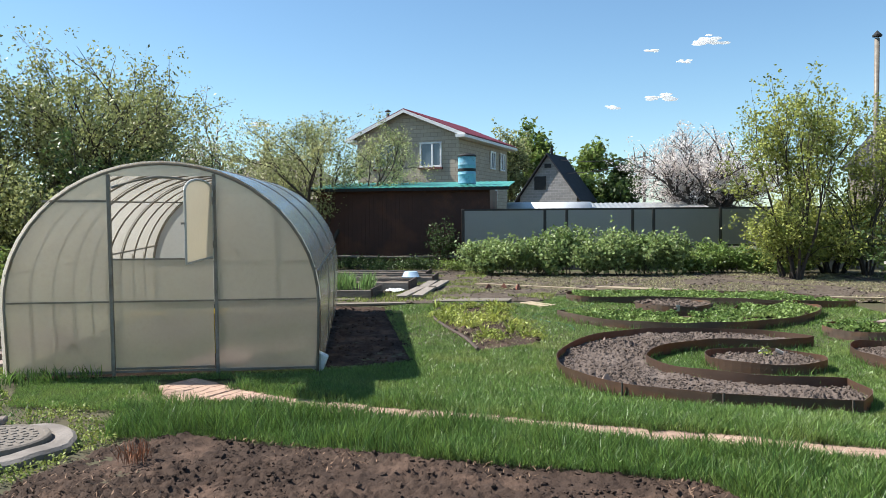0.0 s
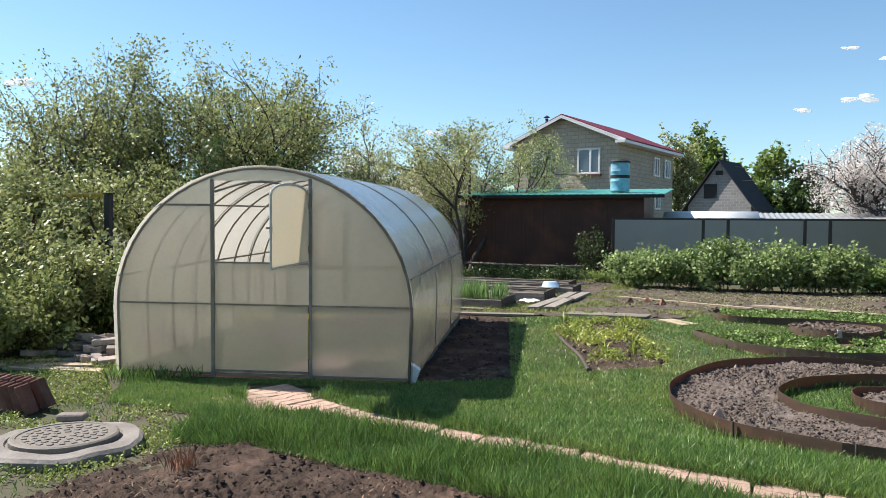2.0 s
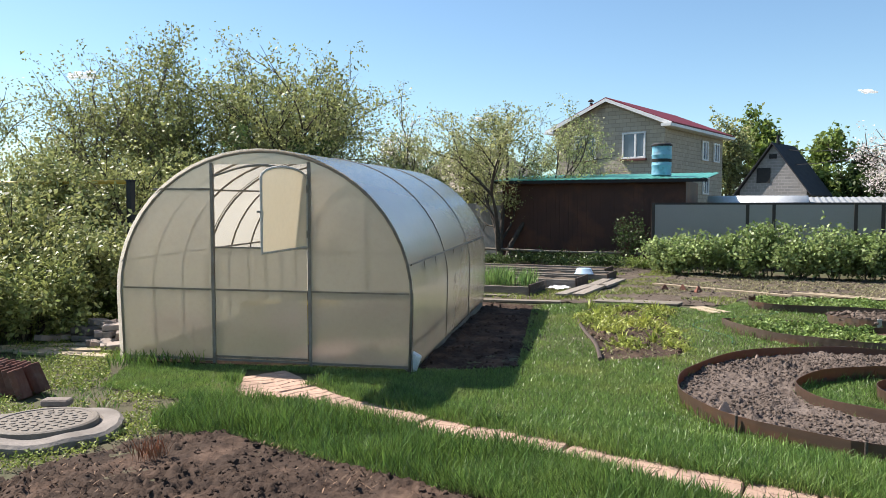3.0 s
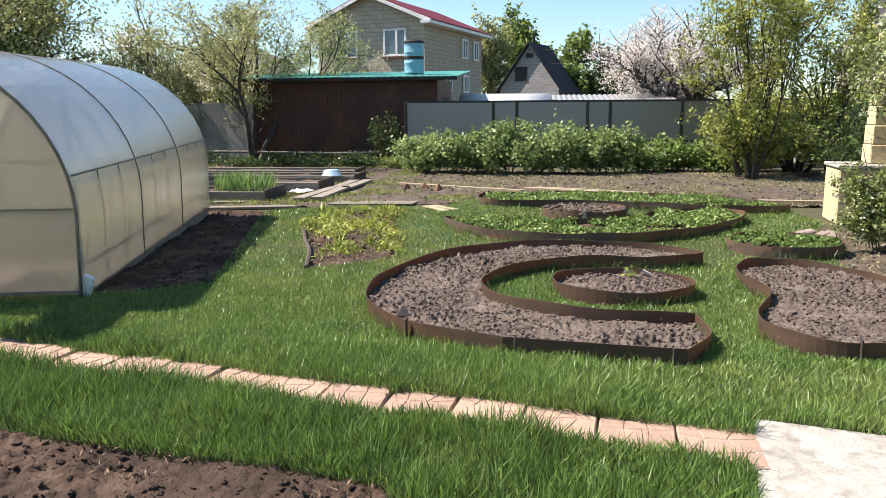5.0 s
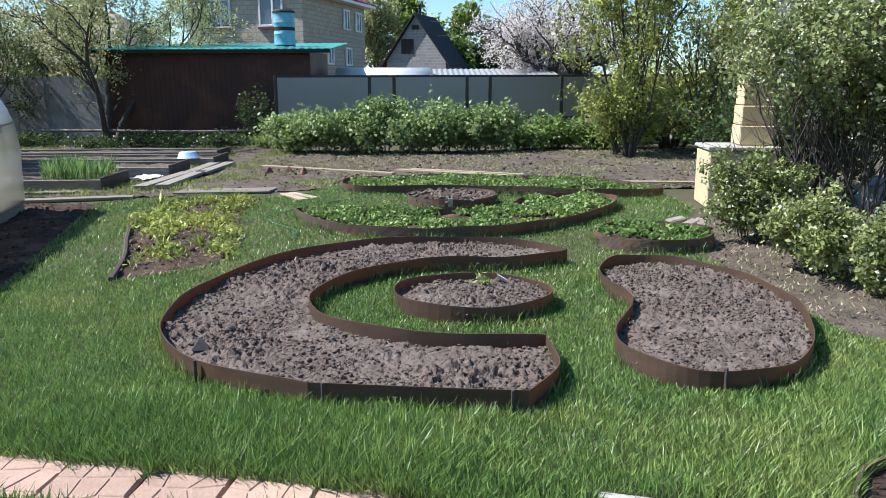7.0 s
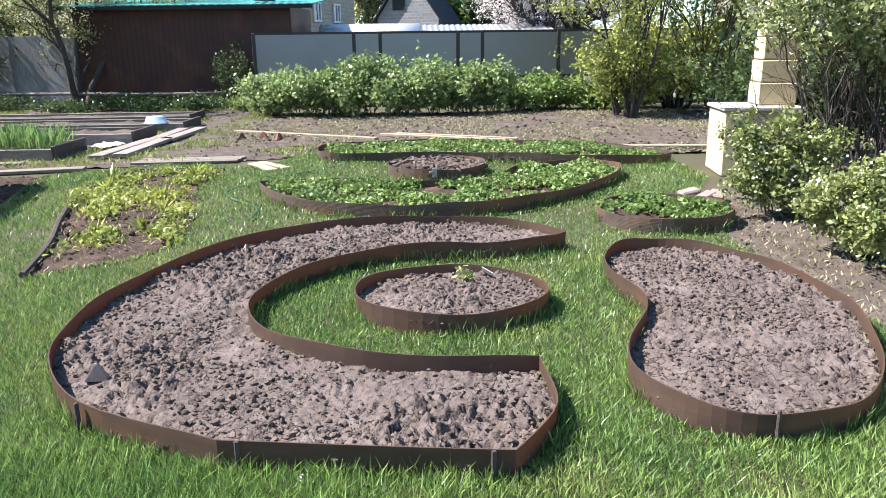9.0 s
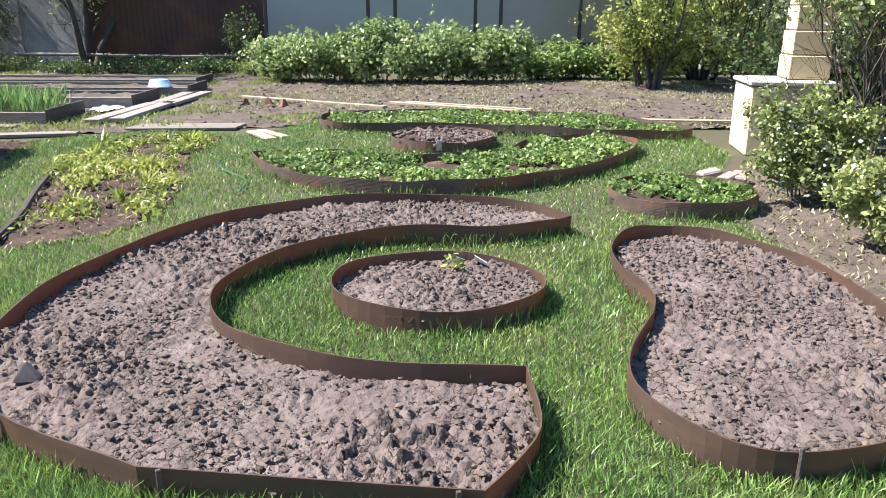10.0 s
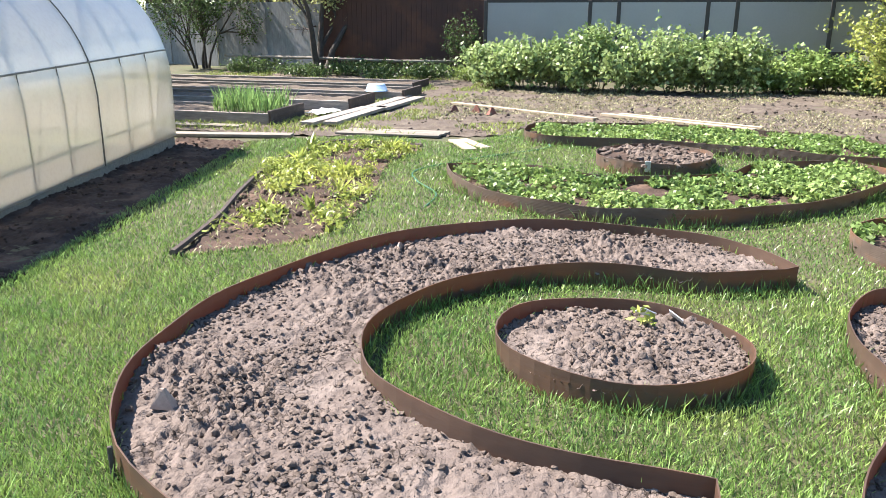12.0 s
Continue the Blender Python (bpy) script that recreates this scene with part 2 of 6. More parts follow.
GLASS = mat("window_glass", (0.10, 0.13, 0.17), (0.07, 0.09, 0.12), scale=1, rough=0.06, bump=0, spec=0.9)
SILL_RED = mat("dark_red_sill", (0.16, 0.06, 0.05), (0.13, 0.05, 0.04), scale=3, rough=0.6)
BARREL_BLUE = mat("sky_blue_paint", (0.22, 0.47, 0.60), (0.18, 0.40, 0.53), scale=4, rough=0.5, bump=0.1, dirt=(0.03, 0.035, 0.045), dirt_scale=2.6, dirt_amount=0.95)
BLACK = mat("black_paint", (0.02, 0.02, 0.021), (0.03, 0.028, 0.027), scale=5, rough=0.6, bump=0.15)
OCHRE = mat("cream_yellow_paint", (0.57, 0.465, 0.285), (0.51, 0.41, 0.25), scale=4, rough=0.8, bump=0.3, fine=40, dirt=(0.50, 0.40, 0.24), dirt_scale=3)
YELLOW_PIPE = mat("yellow_pipe_paint", (0.50, 0.33, 0.05), (0.42, 0.28, 0.05), scale=6, rough=0.5)
# Brick red kept dark: the shade over the stack is put into the colour.
BRICK = mat("red_brick", (0.19, 0.08, 0.058), (0.13, 0.06, 0.046), scale=9, rough=0.9, bump=0.5, objrand=0.3, dirt=(0.26, 0.20, 0.17), dirt_scale=5)
BRICK_PALE = mat("pale_brick", (0.30, 0.25, 0.215), (0.21, 0.17, 0.145), scale=9, rough=0.9, bump=0.5, objrand=0.35, dirt=(0.33, 0.24, 0.20), dirt_scale=4)
STONE = mat("light_stone", (0.34, 0.28, 0.23), (0.26, 0.21, 0.17), scale=14, rough=0.85, bump=0.4)
FENCE_BOARD = mat("grey_fence_board", (0.24, 0.24, 0.235), (0.18, 0.18, 0.175), scale=5, rough=0.85, bump=0.4, fine=30, stretch=(5, 5, 1), objrand=0.18)
GABLE_DARK = mat("dark_roofing", (0.03, 0.03, 0.036), (0.045, 0.045, 0.05), scale=3, rough=0.8)
RUBBER_GREEN = mat("green_hose", (0.03, 0.10, 0.05), (0.04, 0.12, 0.06), scale=5, rough=0.5)
BASIN = mat("pale_blue_enamel", (0.42, 0.55, 0.68), (0.36, 0.50, 0.64), scale=5, rough=0.35)
CLOUD = mat("cloud_white", (0.9, 0.9, 0.9), (0.85, 0.86, 0.88), scale=0.02, rough=1.0, bump=0, translucent=0.5)
# Added glow brightens the dark undersides in place of scattered sunlight.
CLOUD.node_tree.nodes["Principled BSDF"].inputs["Emission Color"].default_value = (0.9, 0.95, 1.0, 1)
CLOUD.node_tree.nodes["Principled BSDF"].inputs["Emission Strength"].default_value = 0.3
YELLOW_PLASTIC = mat("yellow_plastic", (0.75, 0.55, 0.05), (0.68, 0.48, 0.05), scale=5, rough=0.5)


def leaf_mat(name, c1, c2, amount=0.5, tr=0.34, sc=0.8):
    return mat(name, c1, c2, scale=sc, rough=0.45, bump=0, island=amount, translucent=tr)


LEAF_WILLOW = leaf_mat("spring_leaf", (0.345, 0.36, 0.14), (0.22, 0.25, 0.095))
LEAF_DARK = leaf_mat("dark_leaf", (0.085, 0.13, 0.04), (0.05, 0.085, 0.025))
LEAF_FRESH = leaf_mat("fresh_leaf", (0.24, 0.31, 0.08), (0.14, 0.2, 0.05))
LEAF_RASP = leaf_mat("raspberry_leaf", (0.32, 0.4, 0.16), (0.2, 0.28, 0.09))
LEAF_GOLD = leaf_mat("yellow_green_leaf", (0.37, 0.39, 0.1), (0.22, 0.26, 0.06))
LEAF_STRAW = leaf_mat("strawberry_leaf", (0.23, 0.31, 0.09), (0.12, 0.2, 0.05))
LEAF_VIB = leaf_mat("viburnum_leaf", (0.34, 0.38, 0.15), (0.20, 0.25, 0.09), 0.55)
LEAF_CURRANT = leaf_mat("currant_leaf", (0.30, 0.33, 0.12), (0.16, 0.21, 0.06), 0.5)
LEAF_PALE = leaf_mat("budding_leaf", (0.420, 0.420, 0.193), (0.298, 0.333, 0.140))
PETAL = leaf_mat("pink_white_petal", (0.84, 0.79, 0.75), (0.74, 0.65, 0.60), 0.3, 0.3)
PETAL_WHITE = leaf_mat("white_petal", (0.74, 0.74, 0.58), (0.66, 0.67, 0.48), 0.2, 0.3)


def block_wall_mat(name, c1, c2, mortar, w, h):
    """Masonry of blocks w x h metres."""
    m = mat(name, c1, c2, scale=3, rough=0.9, bump=0.2)
    n, l = m.node_tree.nodes, m.node_tree.links
    b = n["Principled BSDF"]
    g = n.new("ShaderNodeTexCoord")
    sp, ad, cb = n.new("ShaderNodeSeparateXYZ"), n.new("ShaderNodeMath"), n.new("ShaderNodeCombineXYZ")
    l.new(g.outputs["Object"], sp.inputs[0])
    ad.operation = "ADD"
    l.new(sp.outputs["X"], ad.inputs[0])
    l.new(sp.outputs["Y"], ad.inputs[1])
    l.new(ad.outputs[0], cb.inputs["X"])
    l.new(sp.outputs["Z"], cb.inputs["Y"])
    br = n.new("ShaderNodeTexBrick")
    br.inputs["Color1"].default_value, br.inputs["Color2"].default_value, br.inputs["Mortar"].default_value = (*c1, 1), (*c2, 1), (*mortar, 1)
    br.inputs["Scale"].default_value, br.inputs["Brick Width"].default_value, br.inputs["Row Height"].default_value = 1.0, w, h
    br.inputs["Mortar Size"].default_value = 0.014
    l.new(cb.outputs[0], br.inputs["Vector"])
    l.new(br.outputs["Color"], b.inputs["Base Color"])
    bp = n.new("ShaderNodeBump")
    bp.invert = True
    bp.inputs["Strength"].default_value, bp.inputs["Distance"].default_value = 0.5, 0.02
    l.new(br.outputs["Fac"], bp.inputs["Height"])
    l.new(bp.outputs[0], b.inputs["Normal"])
    return m


BLOCK_WALL = block_wall_mat("concrete_block_wall", (0.46, 0.40, 0.315), (0.39, 0.34, 0.265), (0.29, 0.25, 0.20), 0.40, 0.205)
GREY_BLOCK = block_wall_mat("grey_block_wall", (0.30, 0.29, 0.28), (0.24, 0.23, 0.225), (0.36, 0.34, 0.33), 0.40, 0.2)


# ---- geometry helpers ----
class Geo:
    """Collects vertices and faces of one mesh."""

    def __init__(self):
        self.v, self.f = [], []

    def add(self, v, f):
        o = len(self.v)
        self.v += [tuple(p) for p in v]
        self.f += [tuple(i + o for i in q) for q in f]
        return self

    def box(self, c, s, rz=0.0, bevel=0.0, tilt=None):
        b = min(bevel, min(s) * 0.45)
        m = Matrix.Translation(c) @ Matrix.Rotation(radians(rz), 4, "Z")
        if tilt:
            m = m @ Euler([radians(a) for a in tilt]).to_matrix().to_4x4()
        bm = bmesh.new()
        bmesh.ops.create_cube(bm, size=1.0)
        bmesh.ops.scale(bm, vec=s, verts=bm.verts)
        if b > 0:
            bmesh.ops.bevel(bm, geom=bm.edges[:], offset=b, segments=1, affect="EDGES")
        bm.verts.index_update()
        self.add([m @ v.co for v in bm.verts], [[v.index for v in f.verts] for f in bm.faces])
        bm.free()
        return self

    def tube(self, pts, radii, n=6, cap=True):
        pts = [Vector(p) for p in pts]
        if not hasattr(radii, "__len__"):
            radii = [radii] * len(pts)
        vs, fs = [], []
        side = None
        for i, p in enumerate(pts):
            d = (pts[min(i + 1, len(pts) - 1)] - pts[max(i - 1, 0)]).normalized()
            if side is None:
                side = d.orthogonal().normalized()
            side = (side - d * side.dot(d)).normalized()
            up = d.cross(side)
            vs += [p + (side * math.cos(a) + up * math.sin(a)) * radii[i] for a in (2 * math.pi * k / n for k in range(n))]
        for i in range(len(pts) - 1):
            for k in range(n):
                a, b = i * n + k, i * n + (k + 1) % n
                fs.append((a, b, b + n, a + n))
        if cap:
            fs.append(tuple(range(n - 1, -1, -1)))
            fs.append(tuple(len(vs) - n + k for k in range(n)))
        return self.add(vs, fs)

    def lathe(self, prof, n=24, c=(0, 0, 0), sx=1.0, sy=1.0):
        vs, fs = [], []
        for r, z in prof:
            vs += [(c[0] + sx * r * math.cos(2 * math.pi * k / n), c[1] + sy * r * math.sin(2 * math.pi * k / n), c[2] + z) for k in range(n)]
        for i in range(len(prof) - 1):
            for k in range(n):
                a, b = i * n + k, i * n + (k + 1) % n
                fs.append((a, b, b + n, a + n))
        fs.append(tuple(range(n - 1, -1, -1)))
        fs.append(tuple(len(vs) - n + k for k in range(n)))
        return self.add(vs, fs)

    def prism(self, poly, z0, z1):
        n = len(poly)
        vs = [(x, y, z0) for x, y in poly] + [(x, y, z1) for x, y in poly]
        fs = [tuple(range(n - 1, -1, -1)), tuple(range(n, 2 * n))] + [(i, (i + 1) % n, n + (i + 1) % n, n + i) for i in range(n)]
        return self.add(vs, fs)

    def mesh(self, name, smooth=False):
        me = bpy.data.meshes.new(name)
        me.from_pydata(self.v, [], self.f)
        me.update()
        if smooth:
            me.polygons.foreach_set("use_smooth", [True] * len(me.polygons))
        return me


def array_mesh(name, v, f):
    """A mesh from arrays of vertices and of faces that all have the same number of corners."""
    me = bpy.data.meshes.new(name)
    k = f.shape[1]
    me.vertices.add(len(v))
    me.vertices.foreach_set("co", v.astype(np.float32).ravel())
    me.loops.add(f.size)
    me.loops.foreach_set("vertex_index", f.astype(np.int32).ravel())
    me.polygons.add(len(f))
    me.polygons.foreach_set("loop_start", np.arange(0, f.size, k, dtype=np.int32))
    me.update(calc_edges=True)
    return me


def thing(name, loc, label, category, rz=0.0, group="", kind=""):
    e = new(name)
    e.empty_display_size = 0.1
    e.matrix_basis = pose(*loc, 0, 0, rz)
    return tagged(e, label, category, group, kind)


def part(name, geo, material, parent, label="", loc=(0, 0, 0), rot=(0, 0, 0), smooth=False):
    me = geo if isinstance(geo, bpy.types.Mesh) else geo.mesh(name, smooth)
    if not me.materials:
        me.materials.append(material)
    ob = new(name, me)
    ob.parent = parent
    ob.matrix_basis = pose(*loc, *rot)
    return tagged(ob, label)


def solo(name, geo, material, label, category, loc=(0, 0, 0), rz=0.0, group="", kind="", smooth=False):
    me = geo if isinstance(geo, bpy.types.Mesh) else geo.mesh(name, smooth)
    if not me.materials:
        me.materials.append(material)
    ob = new(name, me)
    ob.matrix_basis = pose(*loc, 0, 0, rz)
    return tagged(ob, label, category, group, kind)


def spline(ctrl, per=8, closed=True):
    """Catmull-Rom through the control points; a point with a third value is a sharp corner."""
    n, out = len(ctrl), []
    for i in range(n if closed else n - 1):
        p = [np.array(ctrl[j % n][:2] if closed else ctrl[min(max(j, 0), n - 1)][:2], float) for j in (i - 1, i, i + 1, i + 2)]
        if len(ctrl[i]) > 2:
            p[0] = p[1]
        if len(ctrl[(i + 1) % n]) > 2:
            p[3] = p[2]
        for k in range(per):
            t = k / per
            q = 0.5 * (2 * p[1] + (p[2] - p[0]) * t + (2 * p[0] - 5 * p[1] + 4 * p[2] - p[3]) * t * t + (3 * p[1] - p[0] - 3 * p[2] + p[3]) * t**3)
            out.append((float(q[0]), float(q[1])))
    if not closed:
        out.append(tuple(ctrl[-1][:2]))
    return out


def ellipse(cx, cy, rx, ry, n=40):
    return [(cx + rx * math.cos(2 * math.pi * k / n), cy + ry * math.sin(2 * math.pi * k / n)) for k in range(n)]


def inside(x, y, poly):
    c = np.zeros(x.shape, bool)
    px, py = np.array([p[0] for p in poly]), np.array([p[1] for p in poly])
    for i in range(len(poly)):
        j = i - 1
        if py[i] != py[j]:
            c ^= ((py[i] > y) != (py[j] > y)) & (x < (px[j] - px[i]) * (y - py[i]) / (py[j] - py[i]) + px[i])
    return c


TABLE = np.random.default_rng(7).random((256, 256))


def vnoise(x, y):
    xi, yi = np.floor(x).astype(int), np.floor(y).astype(int)
    fx, fy = x - xi, y - yi
    fx, fy = fx * fx * (3 - 2 * fx), fy * fy * (3 - 2 * fy)
    a, b = TABLE[xi % 256, yi % 256], TABLE[(xi + 1) % 256, yi % 256]
    c, d = TABLE[xi % 256, (yi + 1) % 256], TABLE[(xi + 1) % 256, (yi + 1) % 256]
    return (a * (1 - fx) + b * fx) * (1 - fy) + (c * (1 - fx) + d * fx) * fy


def rough_height(x, y, amp):
    """Crumbly tilled earth: steep little clods of three sizes on a lumpy base, with crusted flat places."""
    wx, wy = x + 0.03 * vnoise(x * 13, y * 13 + 50), y + 0.03 * vnoise(x * 13 + 90, y * 13)
    base = (vnoise(x * 3, y * 3) - 0.5) * 0.5 + (vnoise(x * 8 + 31, y * 8) - 0.5) * 0.5
    crumbs = 0.0
    for f, hgt, lo in ((17, 0.22, 0.58), (33, 0.36, 0.55), (58, 0.36, 0.52)):
        crumbs = crumbs + hgt * np.clip((vnoise(wx * f + f, wy * f + 2 * f) - lo) * 5.5, 0, 1)
    loose = np.clip(vnoise(x * 2.4 + 70, y * 2.4) * 1.9 - 0.05, 0.5, 1.35)
    return amp * (base + crumbs * loose - 0.35)


def soil_mesh(name, poly, z, amp, res):
    xs, ys = [p[0] for p in poly], [p[1] for p in poly]
    nx, ny = int((max(xs) - min(xs)) / res) + 2, int((max(ys) - min(ys)) / res) + 2
    gx, gy = np.meshgrid(min(xs) + np.arange(nx) * res, min(ys) + np.arange(ny) * res, indexing="ij")
    gz = z + rough_height(gx, gy, amp)
    cx, cy = (gx[:-1, :-1] + res / 2), (gy[:-1, :-1] + res / 2)
    keep = inside(cx, cy, poly)
    idx = np.arange(nx * ny).reshape(nx, ny)
    f = np.stack([idx[:-1, :-1], idx[1:, :-1], idx[1:, 1:], idx[:-1, 1:]], -1)[keep]
    used, inv = np.unique(f, return_inverse=True)
    v = np.stack([gx.ravel(), gy.ravel(), gz.ravel()], -1)[used]
    return array_mesh(name, v, inv.reshape(f.shape))


ICO_V, ICO_F = None, None
_bm = bmesh.new()
bmesh.ops.create_icosphere(_bm, subdivisions=1, radius=1.0)
ICO_V = np.array([v.co[:] for v in _bm.verts])
ICO_F = np.array([[v.index for v in f.verts] for f in _bm.faces])
_bm.free()


OCT_V = np.array([(1, 0, 0), (0, 1, 0), (-1, 0, 0), (0, -1, 0), (0, 0, 1), (0, 0, -1)], float)
OCT_F = np.array([(0, 1, 4), (1, 2, 4), (2, 3, 4), (3, 0, 4), (1, 0, 5), (2, 1, 5), (3, 2, 5), (0, 3, 5)])


def clods_mesh(name, poly, z, amp, count, size, rng):
    xs, ys = [p[0] for p in poly], [p[1] for p in poly]
    x, y = rng.uniform(min(xs), max(xs), count), rng.uniform(min(ys), max(ys), count)
    k = inside(x, y, poly) & (np.clip((0.6 * vnoise(x * 2.2 + 3, y * 2.2) + 0.4 * vnoise(x * 6.5, y * 6.5 + 9) - 0.30) * 3.0, 0.12, 1) > rng.random(count))
    x, y = x[k], y[k]
    n = len(x)
    s = size * (0.35 + rng.random(n) ** 4 * 1.9)
    p = np.stack([x, y, z + rough_height(x, y, amp) + s * 0.25], -1)
    turn = rng.uniform(0, 2 * math.pi, n)
    vs, fs, count = [], [], 0
    for base, faces, pick, wild in ((OCT_V, OCT_F, s < size * 0.75, 0.4), (ICO_V, ICO_F, s >= size * 0.75, 0.27)):
        m, k = int(pick.sum()), len(base)
        jit = (base[None] + rng.uniform(-wild, wild, (m, k, 3))) * rng.uniform(0.7, 1.3, (m, 1, 3)) * s[pick][:, None, None]
        c, q = np.cos(turn[pick])[:, None], np.sin(turn[pick])[:, None]
        jit[:, :, 0], jit[:, :, 1] = jit[:, :, 0] * c - jit[:, :, 1] * q, jit[:, :, 0] * q + jit[:, :, 1] * c
        jit[:, :, 2] *= 0.75
        vs.append((p[pick][:, None] + jit).reshape(-1, 3))
        fs.append((faces[None] + count + k * np.arange(m)[:, None, None]).reshape(-1, 3))
        count += m * k
    v, f = np.concatenate(vs), np.concatenate(fs)
    me = array_mesh(name, v, f)
    me.shade_flat()
    return me


def leaf_mesh(name, p, size, rng, long=1.7, up=0.5, droop=0.0):
    """One diamond-shaped, slightly folded leaf at each place."""
    n = len(p)
    s = size * rng.uniform(0.6, 1.35, n)[:, None]
    a = rng.normal(size=(n, 3))
    a[:, 2] -= droop
    a /= np.linalg.norm(a, axis=1)[:, None]
    nrm = rng.normal(size=(n, 3)) + np.array([0, 0, up * 2])
    b = np.cross(nrm, a)
    b /= np.linalg.norm(b, axis=1)[:, None] + 1e-9
    c = np.cross(a, b) * s * 0.15
    v = np.stack([p - a * s * long / 2, p + b * s / 2 + c, p + a * s * long / 2, p - b * s / 2 + c], 1).reshape(-1, 3)
    f = np.arange(4 * n).reshape(-1, 4)
    return array_mesh(name, v, f)


def branches(rng, geo, twigs, p, d, length, r, level, spread, kids, gravity=0.0):
    pts, rad, q = [], [], Vector(p)
    d = Vector(d).normalized()
    steps = 4 if level else 2
    for i in range(steps + 1):
        pts.append(q.copy())
        rad.append(max(r * (1 - 0.65 * i / steps), 0.003))
        d = (d + Vector(rng.normal(size=3)) * 0.13 + Vector((0, 0, gravity))).normalized()
        q = q + d * (length / steps)
    geo.tube(pts, rad, 7 if level > 1 else (5 if level == 1 else 3), cap=False)
    if level == 0:
        for i in range(1, steps + 1):
            twigs.append(pts[i])
            twigs.append((pts[i] + pts[i - 1]) / 2)
        return
    if level == 1:
        twigs.extend(pts[2:])
    for k in range(kids[-level]):
        t = rng.uniform(0.25, 1.0) if k else 1.0
        i = min(int(t * steps), steps - 1)
        at = pts[i].lerp(pts[i + 1], t * steps - i)
        axis = Vector(rng.normal(size=3)).normalized()
        nd = (d + axis * spread + Vector((0, 0, 0.15))).normalized()
        branches(rng, geo, twigs, at, nd, length * rng.uniform(0.5, 0.75), r * 0.5, level - 1, spread, kids, gravity)


def tree(name, loc, label, category, height, width, stems, levels, kids, leaf, leaf_size, per_twig, bark, seed, spread=0.75, trunk_r=0.09, scatter=0.16, min_z=0.05,
         first=0.45, gravity=0.02, long=1.7, leaf_name="crown", flowers=None, group=""):
    rng = np.random.default_rng(seed)
    t = thing(name, loc, label, category, group=group)
    geo, twigs = Geo(), []
    for s in range(stems):
        a = 2 * math.pi * (s + rng.uniform(-0.3, 0.3)) / stems
        lean = rng.uniform(0.1, 0.45) * (1 if stems > 1 else 0.2)
        base = (math.cos(a) * 0.1 * (stems > 1), math.sin(a) * 0.1 * (stems > 1), -0.05)
        branches(rng, geo, twigs, base, (math.cos(a) * lean, math.sin(a) * lean, 1), first * (1 if stems == 1 else rng.uniform(0.8, 1.1)), trunk_r, levels, spread, kids, gravity)
    v = np.array(geo.v)
    tw = np.array([p[:] for p in twigs])
    sz = height / np.percentile(tw[:, 2], 99.5)
    sw = width / 2 / np.percentile(np.abs(tw[:, :2]), 97)
    geo.v = [tuple(q) for q in v * np.array([sw, sw, sz])]
    tw = tw * np.array([sw, sw, sz])
    part("trunk", geo, bark, t, smooth=True)
    per_twig = max(1, round(per_twig * 1.6))
    clump = tw + rng.normal(size=tw.shape) * scatter * 0.7
    p = np.repeat(clump, per_twig, 0) + rng.normal(size=(len(tw) * per_twig, 3)) * scatter * 0.42
    leaf_size *= 0.88
    p = p[p[:, 2] > min_z * rng.uniform(0.8, 1.25, len(p))]
    part(leaf_name, leaf_mesh(leaf_name, p, leaf_size, rng, long), leaf, t)
    if flowers:
        m, size, per, sc = flowers
        keep = (rng.random(len(tw)) < 0.5) & (tw[:, 2] > min_z + 0.1)
        c = np.repeat(tw[keep], per, 0) + np.repeat(rng.normal(size=(keep.sum(), 3)) * sc, per, 0) + rng.normal(size=(keep.sum() * per, 3)) * size * 0.9
        part("blossom", leaf_mesh("blossom", c, size, rng, 1.1), m, t, "pale open blossom")
    return t


def blades(name, x, y, z, height, width, rng, material, parent=None, lean=0.5, label="", category=""):
    """Grass: a bent tapering blade at each place."""
    n = len(x)
    h = height * rng.uniform(0.55, 1.3, n)
    a, b = rng.uniform(0, 2 * math.pi, n), rng.uniform(0, 2 * math.pi, n)
    w = width * rng.uniform(0.7, 1.3, n) / 2
    dx, dy = np.cos(a) * w, np.sin(a) * w
    lx, ly = np.cos(b) * h * lean * rng.random(n), np.sin(b) * h * lean * rng.random(n)
    z = np.broadcast_to(z, x.shape)
    v = np.stack([np.stack([x, y, z], -1), np.stack([x + dx + lx * 0.4, y + dy + ly * 0.4, z + h * 0.55], -1),
                  np.stack([x + lx, y + ly, z + h], -1), np.stack([x - dx + lx * 0.4, y - dy + ly * 0.4, z + h * 0.55], -1)], 1).reshape(-1, 3)
    f = np.arange(4 * n).reshape(-1, 4)
    me = array_mesh(name, v, f)
    if parent:
        return part(name, me, material, parent)
    return solo(name, me, material, label, category, kind="stuff")


def scatter(poly, per_m2, rng, holes=()):
    xs, ys = [p[0] for p in poly], [p[1] for p in poly]
    n = int((max(xs) - min(xs)) * (max(ys) - min(ys)) * per_m2)
    x, y = rng.uniform(min(xs), max(xs), n), rng.uniform(min(ys), max(ys), n)
    k = inside(x, y, poly)
    for h in holes:
        k &= ~inside(x, y, h)
    return x[k], y[k]


# ---- plan of the garden ----
RIM = 0.14
